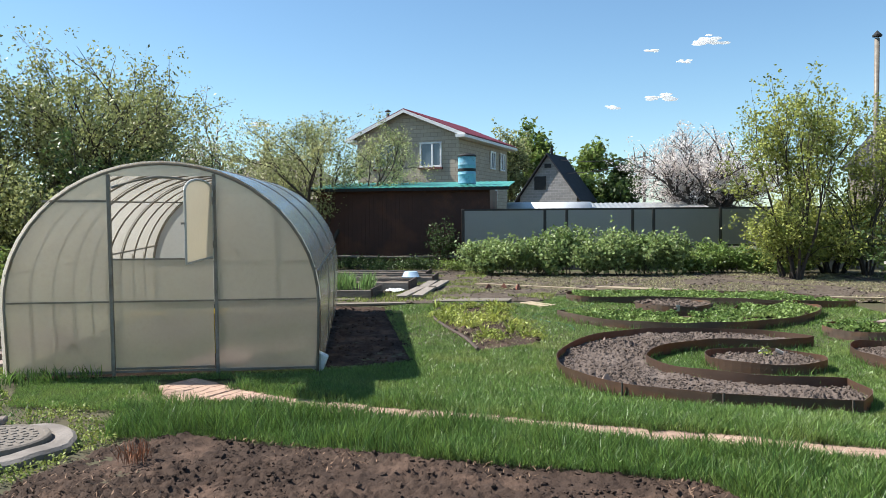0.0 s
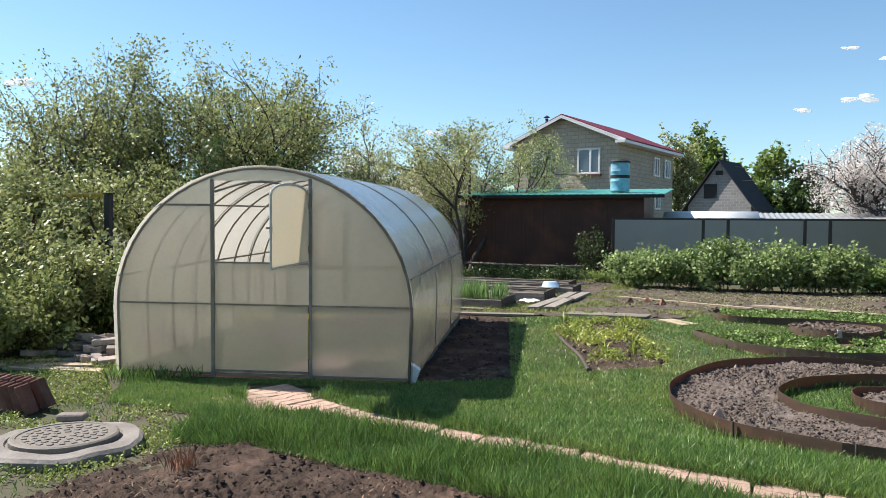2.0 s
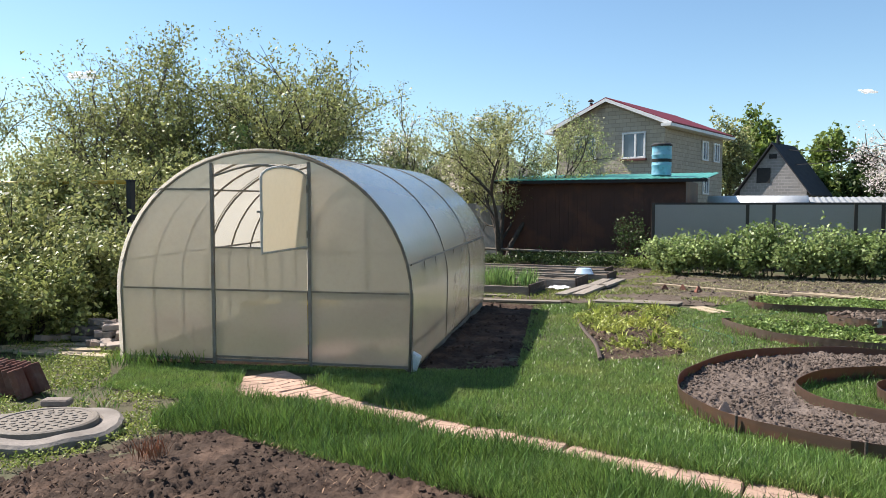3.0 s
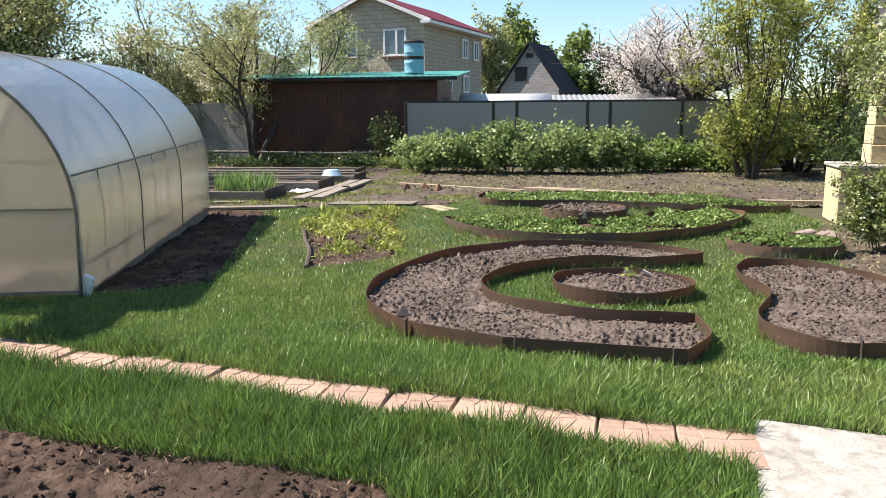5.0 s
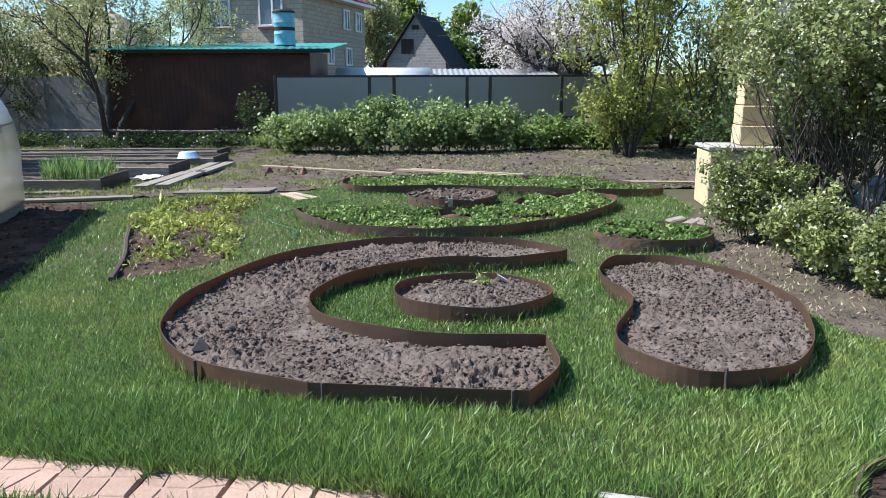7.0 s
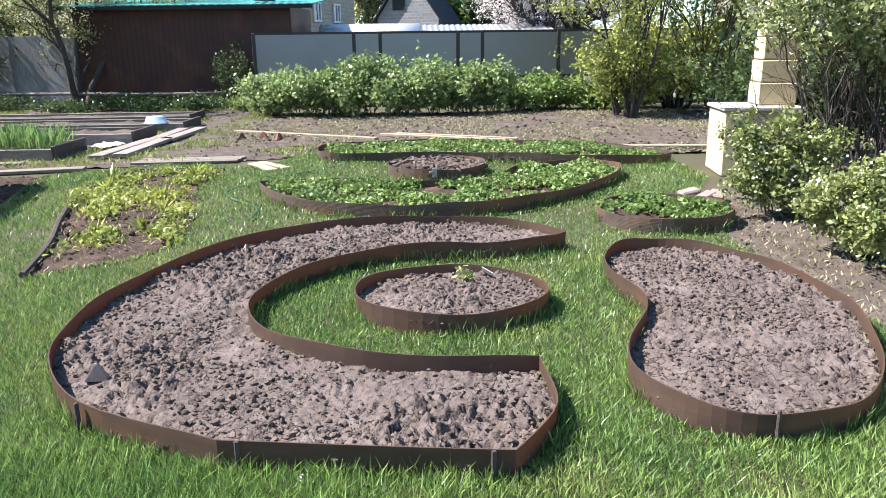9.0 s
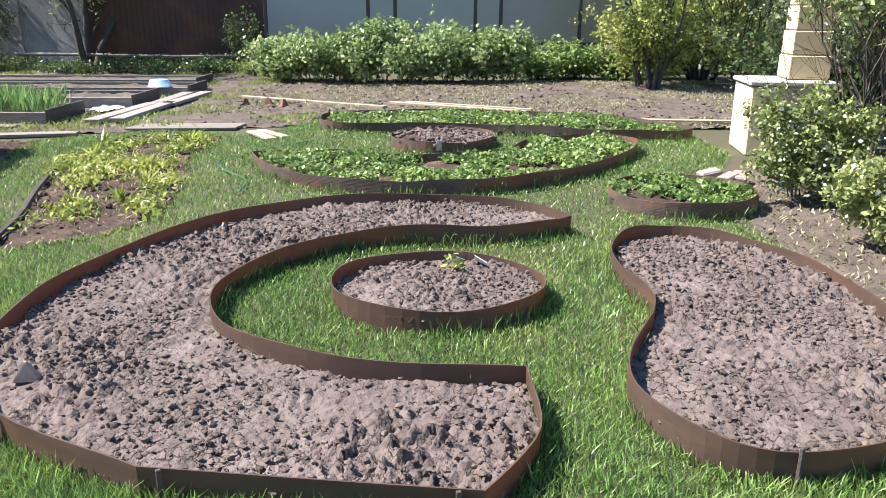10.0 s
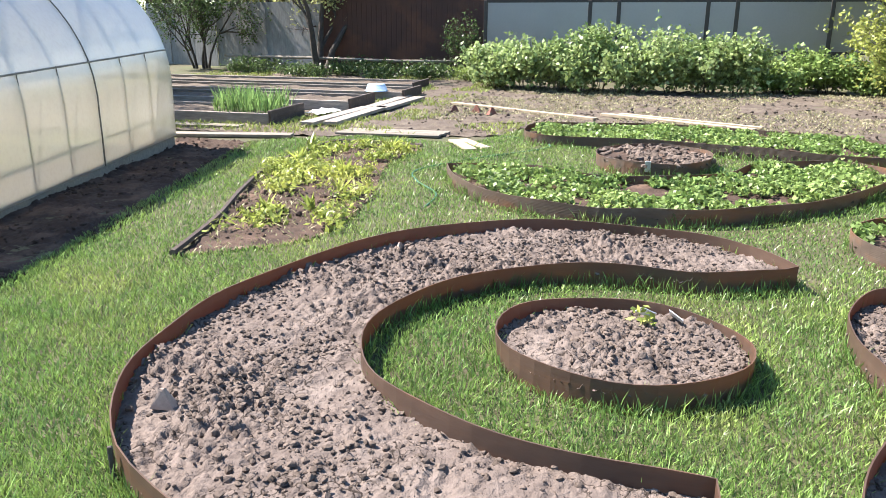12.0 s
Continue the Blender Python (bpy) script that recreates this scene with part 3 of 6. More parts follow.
CRESCENT = spline([(3.44, 8.64, 1), (3.22, 9.05), (2.90, 9.25), (2.36, 9.36), (1.70, 9.25), (1.10, 8.87), (0.66, 8.20), (0.44, 7.50), (0.42, 6.95), (0.55, 6.40), (0.90, 5.90), (1.56, 5.53, 1), (2.66, 5.44, 1), (2.87, 5.80), (2.88, 6.28, 1),
                   (2.45, 6.29), (1.95, 6.40), (1.55, 6.66), (1.35, 7.05), (1.36, 7.50), (1.60, 7.95), (2.02, 8.30), (2.50, 8.40), (2.94, 8.41)], 5)
ROUND_BED = ellipse(2.51, 7.35, 0.575, 0.475)
KIDNEY = spline([(3.60, 7.98), (3.78, 8.33), (4.10, 8.40), (4.43, 8.24), (4.68, 7.82), (4.76, 7.20), (4.66, 6.68), (4.42, 6.10), (4.13, 5.76), (3.76, 5.65), (3.45, 5.76), (3.29, 6.12), (3.36, 6.46), (3.57, 6.87, 1), (3.63, 7.15), (3.56, 7.52)], 6)
STRAW_FRONT = spline([(0.57, 11.20, 1), (0.85, 10.58), (1.42, 10.06), (2.10, 9.82), (2.60, 9.84), (3.15, 10.02), (3.75, 10.45), (4.28, 11.02), (4.68, 11.75), (4.70, 12.20), (4.30, 12.45), (3.60, 12.20), (3.25, 11.55), (2.60, 11.12), (1.95, 11.08), (1.35, 11.40)], 6)
STRAW_BACK = spline([(0.86, 14.00), (1.10, 13.46), (2.15, 13.34), (3.17, 13.20), (4.00, 12.98), (4.80, 12.80), (5.50, 12.80), (5.65, 13.15), (4.90, 14.10), (3.60, 14.66), (2.10, 14.80), (1.10, 14.50)], 6)
ROUND_STRAW = ellipse(4.52, 9.58, 0.60, 0.55)
ROUND_BACK = ellipse(2.54, 12.42, 0.60, 0.66)
SEEDBED = spline([(-0.47, 8.15, 1), (0.20, 8.72), (0.28, 9.4), (0.14, 10.3), (-0.20, 11.6), (-0.15, 12.75, 1), (-1.35, 12.80, 1), (-1.34, 11.18), (-1.05, 10.08), (-0.69, 9.05)], 5)
GREENHOUSE_AT, GREENHOUSE_TURN = (-3.457, 6.49), 12.4
# Dug strip; its outer edge follows the shadow that the greenhouse casts.
DARK_STRIP = [(-2.06, 6.90), (-1.62, 7.05), (-1.10, 7.40), (-1.36, 8.77), (-1.78, 10.14), (-2.30, 12.55), (-3.45, 12.60)]
FRONT_SOIL = [(-3.0, 2.2), (-2.85, 3.5), (-2.75, 4.25), (-2.35, 4.52), (-1.56, 4.33), (-0.75, 4.16), (0.0, 4.02), (0.66, 3.94), (1.15, 3.80), (1.35, 3.3), (1.2, 2.2), (0.4, 1.6), (-1.5, 1.6)]
RIGHT_SOIL = [(3.78, 4.50), (3.95, 4.76), (4.40, 4.98), (6.6, 4.7), (6.6, 3.9)]
BUSH_SOIL = spline([(4.75, 8.9), (4.85, 7.2), (4.95, 6.6), (5.6, 6.1), (7.2, 6.0), (8.2, 8.0), (8.0, 10.8), (6.4, 11.2), (5.25, 10.6)], 4)
PLOT = [(-1.3, 15.3), (0.6, 15.2), (2.5, 15.3), (4.8, 14.5), (6.0, 13.8), (9.5, 13.6), (12.5, 16.0), (12.0, 21.5), (4.5, 21.0), (-1.0, 21.5)]
SLAB = [(2.83, 4.67), (2.60, 3.80), (2.48, 3.2), (6.4, 2.2), (6.75, 3.62)]
PATH_LINE = [(-3.18, 6.17), (-2.62, 5.80), (-2.02, 5.50), (-1.42, 5.30), (-0.82, 5.16), (-0.30, 5.05), (0.30, 4.88), (0.90, 4.75), (1.50, 4.61), (2.10, 4.45), (2.75, 4.30)]

# ---- ground ----
axis = np.concatenate([[-1500, -500, -150, -60], np.arange(-36, 36.1, 0.5), [60, 150, 500, 1500]])
gx, gy = np.meshgrid(axis, axis, indexing="ij")
gz = np.where((np.abs(gx) < 35) & (np.abs(gy) < 35), -0.016 * vnoise(gx * 1.3, gy * 1.3), 0.0) - 0.004
gi = np.arange(gx.size).reshape(gx.shape)
gf = np.stack([gi[:-1, :-1], gi[1:, :-1], gi[1:, 1:], gi[:-1, 1:]], -1).reshape(-1, 4)
solo("ground", array_mesh("ground", np.stack([gx.ravel(), gy.ravel(), gz.ravel()], -1), gf), EARTH, "bare brown earth under grass and weeds", "ground", kind="structure")

rng = np.random.default_rng(3)


def soil_patch(name, poly, z, amp, res, material, label, clods=0, size=0.02):
    t = thing(name, (0, 0, 0), label, "soil", kind="structure")
    part("soil", soil_mesh("soil", poly, z, amp, res), material, t)
    if clods:
        tagged(part("crumb_layer", clods_mesh("crumb_layer", poly, z, amp, clods, size, rng), material, t), kind="stuff")
    return t


soil_patch("ground_front_soil", FRONT_SOIL, 0.014, 0.044, 0.018, SOIL_DARK, "dark freshly dug soil patch beside the path", 15000, 0.009)
soil_patch("ground_greenhouse_strip", DARK_STRIP, 0.01, 0.04, 0.025, SOIL_DARK, "dug soil strip along the greenhouse, its shadow put into the dark colour", 5000, 0.011)
soil_patch("ground_right_soil", RIGHT_SOIL, 0.004, 0.014, 0.03, SOIL_DARK, "dark soil bed beside the concrete slab", 3000, 0.010)
soil_patch("ground_bush_soil", BUSH_SOIL, 0.008, 0.03, 0.04, SOIL_PLOT, "dry brown soil under the flowering bushes", 4000, 0.010)
soil_patch("ground_plot", PLOT, 0.01, 0.05, 0.07, SOIL_PLOT, "dry tilled vegetable plot with plant litter", 14000, 0.016)


# ---- beds with tape edging ----
def edging_geo(poly, z1, wave=0.006, seed=0):
    """A closed upright strip 4 mm thick with an uneven top."""
    g, n = Geo(), len(poly)
    vs, fs = [], []
    area = sum(poly[i - 1][0] * poly[i][1] - poly[i][0] * poly[i - 1][1] for i in range(n))
    sg = 1 if area > 0 else -1
    for i in range(n):
        p, a, b = Vector(poly[i]), Vector(poly[i - 1]), Vector(poly[(i + 1) % n])
        d = (b - a).normalized()
        o = Vector((d.y, -d.x)) * sg * 0.003
        h = z1 + wave * (math.sin(i * 0.7 + seed) + math.sin(i * 0.23 + seed * 2))
        tip = o * (1 + 2.2 * math.sin(i * 0.31 + seed))
        vs += [(p.x + o.x, p.y + o.y, -0.03), (p.x + o.x + tip.x, p.y + o.y + tip.y, h), (p.x - o.x + tip.x, p.y - o.y + tip.y, h), (p.x - o.x, p.y - o.y, -0.03)]
    for i in range(n):
        j = (i + 1) % n
        for k in range(3):
            fs.append((i * 4 + k, j * 4 + k, j * 4 + k + 1, i * 4 + k + 1))
    return g.add(vs, fs)


def bed(poly, label, soil, level, amp, clods, edge=RUST, leaves=0, seed=1, res=0.016, size=0.02, stakes=(), leaf_h=0.07):
    c = np.mean(poly, 0)
    loc = [(x - c[0], y - c[1]) for x, y in poly]
    r = np.random.default_rng(seed)
    t = thing("garden_bed", (c[0], c[1], 0), label, "garden bed", group="tape-edged garden beds")
    part("edging", edging_geo(loc, RIM, seed=seed), edge, t, "brown corrugated plastic edging tape")
    sm = soil_mesh("soil", loc, level, amp, res)
    part("soil", sm, soil, t, "dry crumbly soil")
    if clods:
        tagged(part("crumb_layer", clods_mesh("crumb_layer", loc, level, amp, clods, size, r), SOIL_CLOD, t), kind="stuff")
    for x, y, h in stakes:
        part("stake", Geo().box((x - c[0], y - c[1], h / 2), (0.018, 0.014, h), r.uniform(0, 90), 0.003), BARK, t, "small rusty stake")
    if leaves:
        inner = [(x * 0.95, y * 0.95) for x, y in loc]
        x, y = scatter(inner, leaves, r)
        h = vnoise(x * 5 + 40, y * 5)
        k = h > 0.33
        x, y, h = x[k], y[k], h[k]
        m = 5
        px, py = np.repeat(x, m) + r.normal(size=len(x) * m) * 0.03, np.repeat(y, m) + r.normal(size=len(x) * m) * 0.03
        pz = level + np.repeat(h, m) * leaf_h * 1.6 * r.uniform(0.35, 1.1, len(px))
        k = inside(px, py, loc)
        tagged(part("strawberry_leaves", leaf_mesh("strawberry_leaves", np.stack([px, py, pz], -1)[k], 0.038, r, 1.2, 0.8), LEAF_STRAW, t, "low green strawberry foliage"), kind="stuff")
    return t


bed(CRESCENT, "crescent garden bed of brown edging tape filled with crumbly soil", SOIL, 0.07, 0.046, 42000, seed=1, size=0.0078, res=0.0105, stakes=((0.90, 5.87, 0.15), (1.64, 5.50, 0.16), (2.58, 5.42, 0.14)))
bed(ROUND_BED, "round garden bed of rusty brown tape with cracked soil", SOIL, 0.082, 0.042, 6000, seed=2, size=0.0075, res=0.0105)
bed(KIDNEY, "kidney-shaped garden bed with dry crumbly soil", SOIL, 0.072, 0.040, 20000, seed=3, size=0.0075, res=0.0115, stakes=((3.72, 5.63, 0.16),))
bed(STRAW_FRONT, "crescent garden bed thick with green strawberry plants", SOIL_DARK, 0.07, 0.02, 0, EDGE_GREY, 620, seed=4, res=0.03)
bed(STRAW_BACK, "long curved garden bed with strawberry plants", SOIL_DARK, 0.07, 0.02, 0, EDGE_GREY, 480, seed=5, res=0.04)
bed(ROUND_STRAW, "round garden bed full of strawberry plants", SOIL_DARK, 0.07, 0.02, 0, EDGE_GREY, 620, seed=6, res=0.03)
bed(ROUND_BACK, "round garden bed of bare dark soil", SOIL_DARK, 0.10, 0.025, 2500, EDGE_GREY, seed=7, res=0.03)


def wedge_stone(loc, s, rz, label, material=STONE):
    """A broken three-sided lump with a blunt ridge."""
    g = Geo()
    g.add([(-s, -s * 0.55, -0.02), (s, -s * 0.6, -0.02), (s * 0.85, s * 0.55, -0.02), (-s * 0.9, s * 0.5, -0.02), (-s * 0.18, -s * 0.25, s * 1.25), (s * 0.16, -s * 0.30, s * 1.2), (s * 0.02, s * 0.22, s * 1.1)],
          [(3, 2, 1, 0), (0, 1, 5, 4), (1, 2, 6, 5), (2, 3, 6), (3, 0, 4, 6), (4, 5, 6)])
    return solo("marker_stone", g, material, label, "stone", loc, rz)


MARKER = mat("brown_marker_stone", (0.36, 0.27, 0.215), (0.28, 0.21, 0.165), scale=20, rough=0.85, bump=0.4)
wedge_stone((0.81, 6.29, 0.085), 0.052, 8, "brownish wedge-shaped stone standing in the soil", MARKER)
wedge_stone((1.02, 8.50, 0.09), 0.036, 60, "small brown marker block in the soil", MARKER)
for x, y, r in ((2.61, 7.72, 20), (2.76, 7.70, -25)):
    g = Geo().box((0, 0, 0.03), (0.085, 0.004, 0.075), 0, 0.0, (50, 25, 0))
    solo("plant_label", g, WHITE, "blank white plastic plant label stuck in soil", "plant label", (x, y, 0.09), r, group="plant labels")
solo("plant_label", Geo().box((0, 0, 0.05), (0.06, 0.012, 0.11), 0, 0.003), ZINC, "grey metal tag on a round bed", "plant label", (2.50, 11.755, 0.06), 5, group="plant labels")
wedge_stone((1.88, 5.46, 0.0), 0.035, 40, "small white stone beside the crescent bed", WHITE)

# ---- path, slab, manhole ----
line = np.array(spline(PATH_LINE, 12, closed=False))
seg = np.r_[0, np.cumsum(np.hypot(*np.diff(line, axis=0).T))]
path_thing = thing("pavement_path", (0, 0, 0), "pink concrete paving path sunk into grass", "path", kind="structure")


def paver_mesh(w, d, r):
    """A slab with a crazy-paving relief: raised plates with grooves between them."""
    g = Geo().box((0, 0, -0.003), (w, d, 0.05), 0, 0.006)
    nx, ny = 3, 3
    px = [[(-w / 2 + w * i / nx + (r.uniform(-0.04, 0.04) if 0 < i < nx else 0), -d / 2 + d * j / ny + (r.uniform(-0.045, 0.045) if 0 < j < ny else 0)) for j in range(ny + 1)] for i in range(nx + 1)]
    for i in range(nx):
        for j in range(ny):
            q = [px[i][j], px[i + 1][j], px[i + 1][j + 1], px[i][j + 1]]
            c = (sum(p[0] for p in q) / 4, sum(p[1] for p in q) / 4)
            lo = [(c[0] + (p[0] - c[0]) * 0.93, c[1] + (p[1] - c[1]) * 0.93, 0.021) for p in q]
            hi = [(c[0] + (p[0] - c[0]) * 0.86, c[1] + (p[1] - c[1]) * 0.86, 0.0255 + r.uniform(0, 0.002)) for p in q]
            g.add(lo + hi, [(4, 5, 6, 7)] + [(k, (k + 1) % 4, 4 + (k + 1) % 4, 4 + k) for k in range(4)])
    return g.mesh("paver")


pr = np.random.default_rng(5)
kinds = [paver_mesh(0.36, 0.44, pr) for _ in range(4)]
step, dist, k = 0.372, 0.15, 0
while dist < seg[-1] - 0.1:
    x, y = np.interp(dist, seg, line[:, 0]), np.interp(dist, seg, line[:, 1])
    x2, y2 = np.interp(dist + 0.1, seg, line[:, 0]), np.interp(dist + 0.1, seg, line[:, 1])
    a = math.degrees(math.atan2(y2 - y, x2 - x))
    part("paver", kinds[k % 4], PAVER, path_thing, loc=(x, y, -0.008 + pr.uniform(-0.005, 0.005)), rot=(pr.uniform(-1, 1), pr.uniform(-1, 1), a + 6 + pr.uniform(-3, 3)))
    if dist < 1.3:
        part("paver", kinds[(k + 1) % 4], PAVER, path_thing, loc=(x - 0.11, y - 0.385, -0.010), rot=(0, 0, a + 4))
    dist, k = dist + step, k + 1
sl = thing("pavement_slab", (0, 0, 0), "weathered pale concrete slab with worn stained surface", "slab", kind="structure")
part("slab", Geo().prism(SLAB, -0.05, 0.022), CONCRETE, sl)

corner = [(3.77, 4.46), (3.80, 4.58), (3.95, 4.78), (4.18, 4.91), (4.42, 5.00), (5.2, 4.92), (6.6, 4.73)]
strip_poly = [(x, y) for x, y in corner] + [(x + 0.012, y - 0.012) for x, y in corner[::-1]]
solo("edging_strip", Geo().prism(strip_poly, -0.03, 0.055), EDGE_GREY, "dark plastic edging strip round a soil bed", "edging")

mh = thing("manhole", (-3.45, 4.03, 0), "round grey concrete manhole ring with a patterned lid", "manhole")
ring = Geo().lathe([(0.0, 0.0), (0.50, -0.02), (0.505, 0.045), (0.48, 0.065), (0.37, 0.07), (0.36, 0.055), (0.0, 0.055)], 48)
ring.v = [(x * (1 + 0.010 * math.sin(7 * math.atan2(y, x)) * (math.hypot(x, y) > 0.45) + 0.012 * math.sin(17 * math.atan2(y, x)) * (math.hypot(x, y) > 0.45)), y * (1 + 0.02 * math.sin(5 * math.atan2(y, x) + 1) * (math.hypot(x, y) > 0.45)), z + 0.008 * math.sin(9 * x + 13 * y)) for x, y, z in ring.v]
part("ring", ring, GREY_CONCRETE, mh)
part("lid", Geo().lathe([(0.345, 0.05), (0.345, 0.092), (0.33, 0.10), (0.305, 0.10), (0.30, 0.094), (0.0, 0.094)], 48), LID, mh, "round cast lid with raised pattern")
lidg = Geo()
for r0 in (0.07, 0.13, 0.19, 0.25):
    for k in range(int(r0 * 90)):
        a = 2 * math.pi * k / int(r0 * 90)
        lidg.box((r0 * math.cos(a), r0 * math.sin(a), 0.096), (0.035, 0.035, 0.008), math.degrees(a), 0.002)
tagged(part("lid_pattern", lidg, LID, mh), kind="stuff")
solo("brick_scrap", Geo().box((0, 0, 0.03), (0.20, 0.11, 0.05), 0, 0.01), BRICK_PALE, "broken pale brick piece lying on the manhole ring", "brick", (-3.72, 4.36, 0.085), 25)

# ---- greenhouse ----
gh = thing("greenhouse", (*GREENHOUSE_AT, 0), "arched polycarbonate greenhouse with an open hatch above its door", "greenhouse", GREENHOUSE_TURN)
gh.matrix_basis = pose(*GREENHOUSE_AT, 0.015, 1.3, 0, GREENHOUSE_TURN)
GL, GW = 5.35, 1.51


def arch(z):
    return GW - 0.02 * (1 - min(z, 0.7) / 0.7) if z <= 0.7 else GW * math.sqrt(max(0, 1 - ((z - 0.7) / 1.4) ** 2))


def arch_line(off=0.0, n=26):
    pts = [(GW - 0.02 + off, 0.0), (GW + off, 0.7)]
    pts += [((GW + off) * math.cos(a), 0.7 + (1.4 + off) * math.sin(a)) for a in (math.pi * k / n for k in range(1, n))]
    return pts + [(-GW - off, 0.7), (-GW + 0.02 - off, 0.0)]


def cover_geo(y0, y1):
    o, i = arch_line(0.02), arch_line(0.014)
    n = len(o)
    vs = [(x, y, z) for y in (y0, y1) for x, z in o] + [(x, y, z) for y in (y0, y1) for x, z in i]
    fs = [(k + 1, k, n + k, n + k + 1) for k in range(n - 1)] + [(2 * n + k, 2 * n + k + 1, 3 * n + k + 1, 3 * n + k) for k in range(n - 1)]
    me = Geo().add(vs, fs).mesh("cover_sheet", True)
    me.materials.append(POLY_SIDE)
    me.materials.append(CLEAR)
    me.polygons.foreach_set("material_index", [0] * (n - 1) + [1] * (n - 1))
    return me


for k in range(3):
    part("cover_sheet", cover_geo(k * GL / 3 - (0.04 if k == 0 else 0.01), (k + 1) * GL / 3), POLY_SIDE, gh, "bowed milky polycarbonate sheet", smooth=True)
for k in range(10):
    y = k * GL / 9
    part("arch_rib", Geo().tube([(x, y, z) for x, z in arch_line(-0.008)], 0.012 if 0 < k < 9 else 0.016, 6), FRAME_GREY, gh, smooth=True)
for k in range(1, 9):
    if k % 3 == 0:
        part("joint_strip", Geo().tube([(x, k * GL / 9, z) for x, z in arch_line(0.021)], 0.009, 5), FRAME_GREY, gh, "dark grimy joint strip over a rib", smooth=True)
        continue
    for sx in (-1, 1):
        part("joint_strip", Geo().tube([(sx * 1.499, k * GL / 9, 0.02), (sx * 1.521, k * GL / 9, 0.7), (sx * 1.497, k * GL / 9 + 0.01, 1.03)], 0.005, 5), FRAME_GREY, gh, "dark grimy joint strip over a rib", smooth=True)
for sx in (-1, 1):
    part("side_strip", Geo().tube([(sx * 1.498, 0, 1.02), (sx * 1.498, GL, 1.02)], 0.009, 5), FRAME_GREY, gh)
for x, z in ((1.47, 1.02), (-1.47, 1.02), (1.0, 1.73), (-1.0, 1.73), (0.0, 2.08), (1.48, 0.03), (-1.48, 0.03)):
    part("purlin", Geo().box((x * 0.985, GL / 2, z), (0.02, GL, 0.02)), FRAME_GREY, gh)


def end_sheet(x0, x1, z0, z1, y, arched=True, n=14, skin=None):
    """A flat 6 mm sheet between two uprights, cut to the arch at the top and the sides."""
    top, bot = [], []
    for k in range(n + 1):
        x = x0 + (x1 - x0) * k / n
        zt = z1 if not arched else min(z1, 0.7 + 1.4 * math.sqrt(max(0, 1 - (min(abs(x), 1.499) / 1.5) ** 2)))
        top.append((x, max(zt, z0 + 0.002)))
        bot.append((x, z0))
    poly = bot + top[::-1]
    m = len(poly)
    vs = [(x, y, z) for x, z in poly] + [(x, y + 0.006, z) for x, z in poly]
    fs = [(k, k + 1, m - 2 - k, m - 1 - k) for k in range(n)] + [(m + k + 1, m + k, 2 * m - 1 - k, 2 * m - 2 - k) for k in range(n)]
    fs += [((k + 1) % m, k, m + k, m + (k + 1) % m) for k in range(m)]
    me = Geo().add(vs, fs).mesh("end_sheet")
    me.materials.append(skin or POLY_FRONT)
    me.materials.append(CLEAR)
    me.polygons.foreach_set("material_index", [0] * n + [1] * (len(fs) - n))
    return me


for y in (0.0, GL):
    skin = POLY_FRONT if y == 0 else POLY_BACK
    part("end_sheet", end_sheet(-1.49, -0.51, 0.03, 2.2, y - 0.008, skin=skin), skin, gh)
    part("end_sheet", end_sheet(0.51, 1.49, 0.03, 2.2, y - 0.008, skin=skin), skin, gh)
    part("post", Geo().box((-0.5, y, 1.0), (0.034, 0.034, 1.98), 0, 0.004), FRAME_GREY, gh)
    part("post", Geo().box((0.5, y, 1.0), (0.034, 0.034, 1.98), 0, 0.004), FRAME_GREY, gh)
    part("rail", Geo().box((-1.0, y, 0.745), (0.96, 0.022, 0.016)), FRAME_GREY, gh)
    part("rail", Geo().box((1.0, y, 0.745), (0.96, 0.022, 0.016)), FRAME_GREY, gh)
    part("rail", Geo().box((0, y, 0.05), (2.96, 0.026, 0.02)), FRAME_GREY, gh)
    part("rail", Geo().box((-0.82, y, 1.73), (0.6, 0.02, 0.02)), FRAME_GREY, gh)
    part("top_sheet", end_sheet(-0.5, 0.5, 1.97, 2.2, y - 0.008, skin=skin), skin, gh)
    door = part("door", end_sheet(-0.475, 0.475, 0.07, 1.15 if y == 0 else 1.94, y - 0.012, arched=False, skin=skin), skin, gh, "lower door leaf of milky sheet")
    part("door_rail", Geo().box((0, y - 0.005, 0.745), (0.95, 0.026, 0.017)), FRAME_GREY, door)
    part("door_rail", Geo().box((0, y - 0.005, 1.16 if y == 0 else 1.95), (0.95, 0.026, 0.017)), FRAME_GREY, door)
    part("door_rail", Geo().box((0, y - 0.005, 0.085), (0.95, 0.026, 0.017)), FRAME_GREY, door)
part("opening_trim", Geo().tube([(-0.47 + 0.94 * k / 12, -0.005, 1.86 + 0.10 * math.sin(math.pi * k / 12)) for k in range(13)], 0.012, 6), FRAME_GREY, gh)
hw, hh = 0.93, 0.74
shape = [(0, 0), (hw, 0), (hw, hh - 0.10)] + [(hw / 2 + hw / 2 * math.cos(a), hh - 0.10 + 0.10 * math.sin(a)) for a in (math.pi * k / 10 for k in range(1, 10))] + [(0, hh - 0.10)]
hg = Geo()
m = len(shape)
hg.add([(x, -0.004, z) for x, z in shape] + [(x, 0.004, z) for x, z in shape], [tuple(range(m)), tuple(range(2 * m - 1, m - 1, -1))] + [((k + 1) % m, k, m + k, m + (k + 1) % m) for k in range(m)])
hatch = part("hatch", hg, HATCH, gh, "open hinged hatch leaf with arched top", loc=(0.48, -0.02, 1.18), rot=(0, 0, 183 + 84))
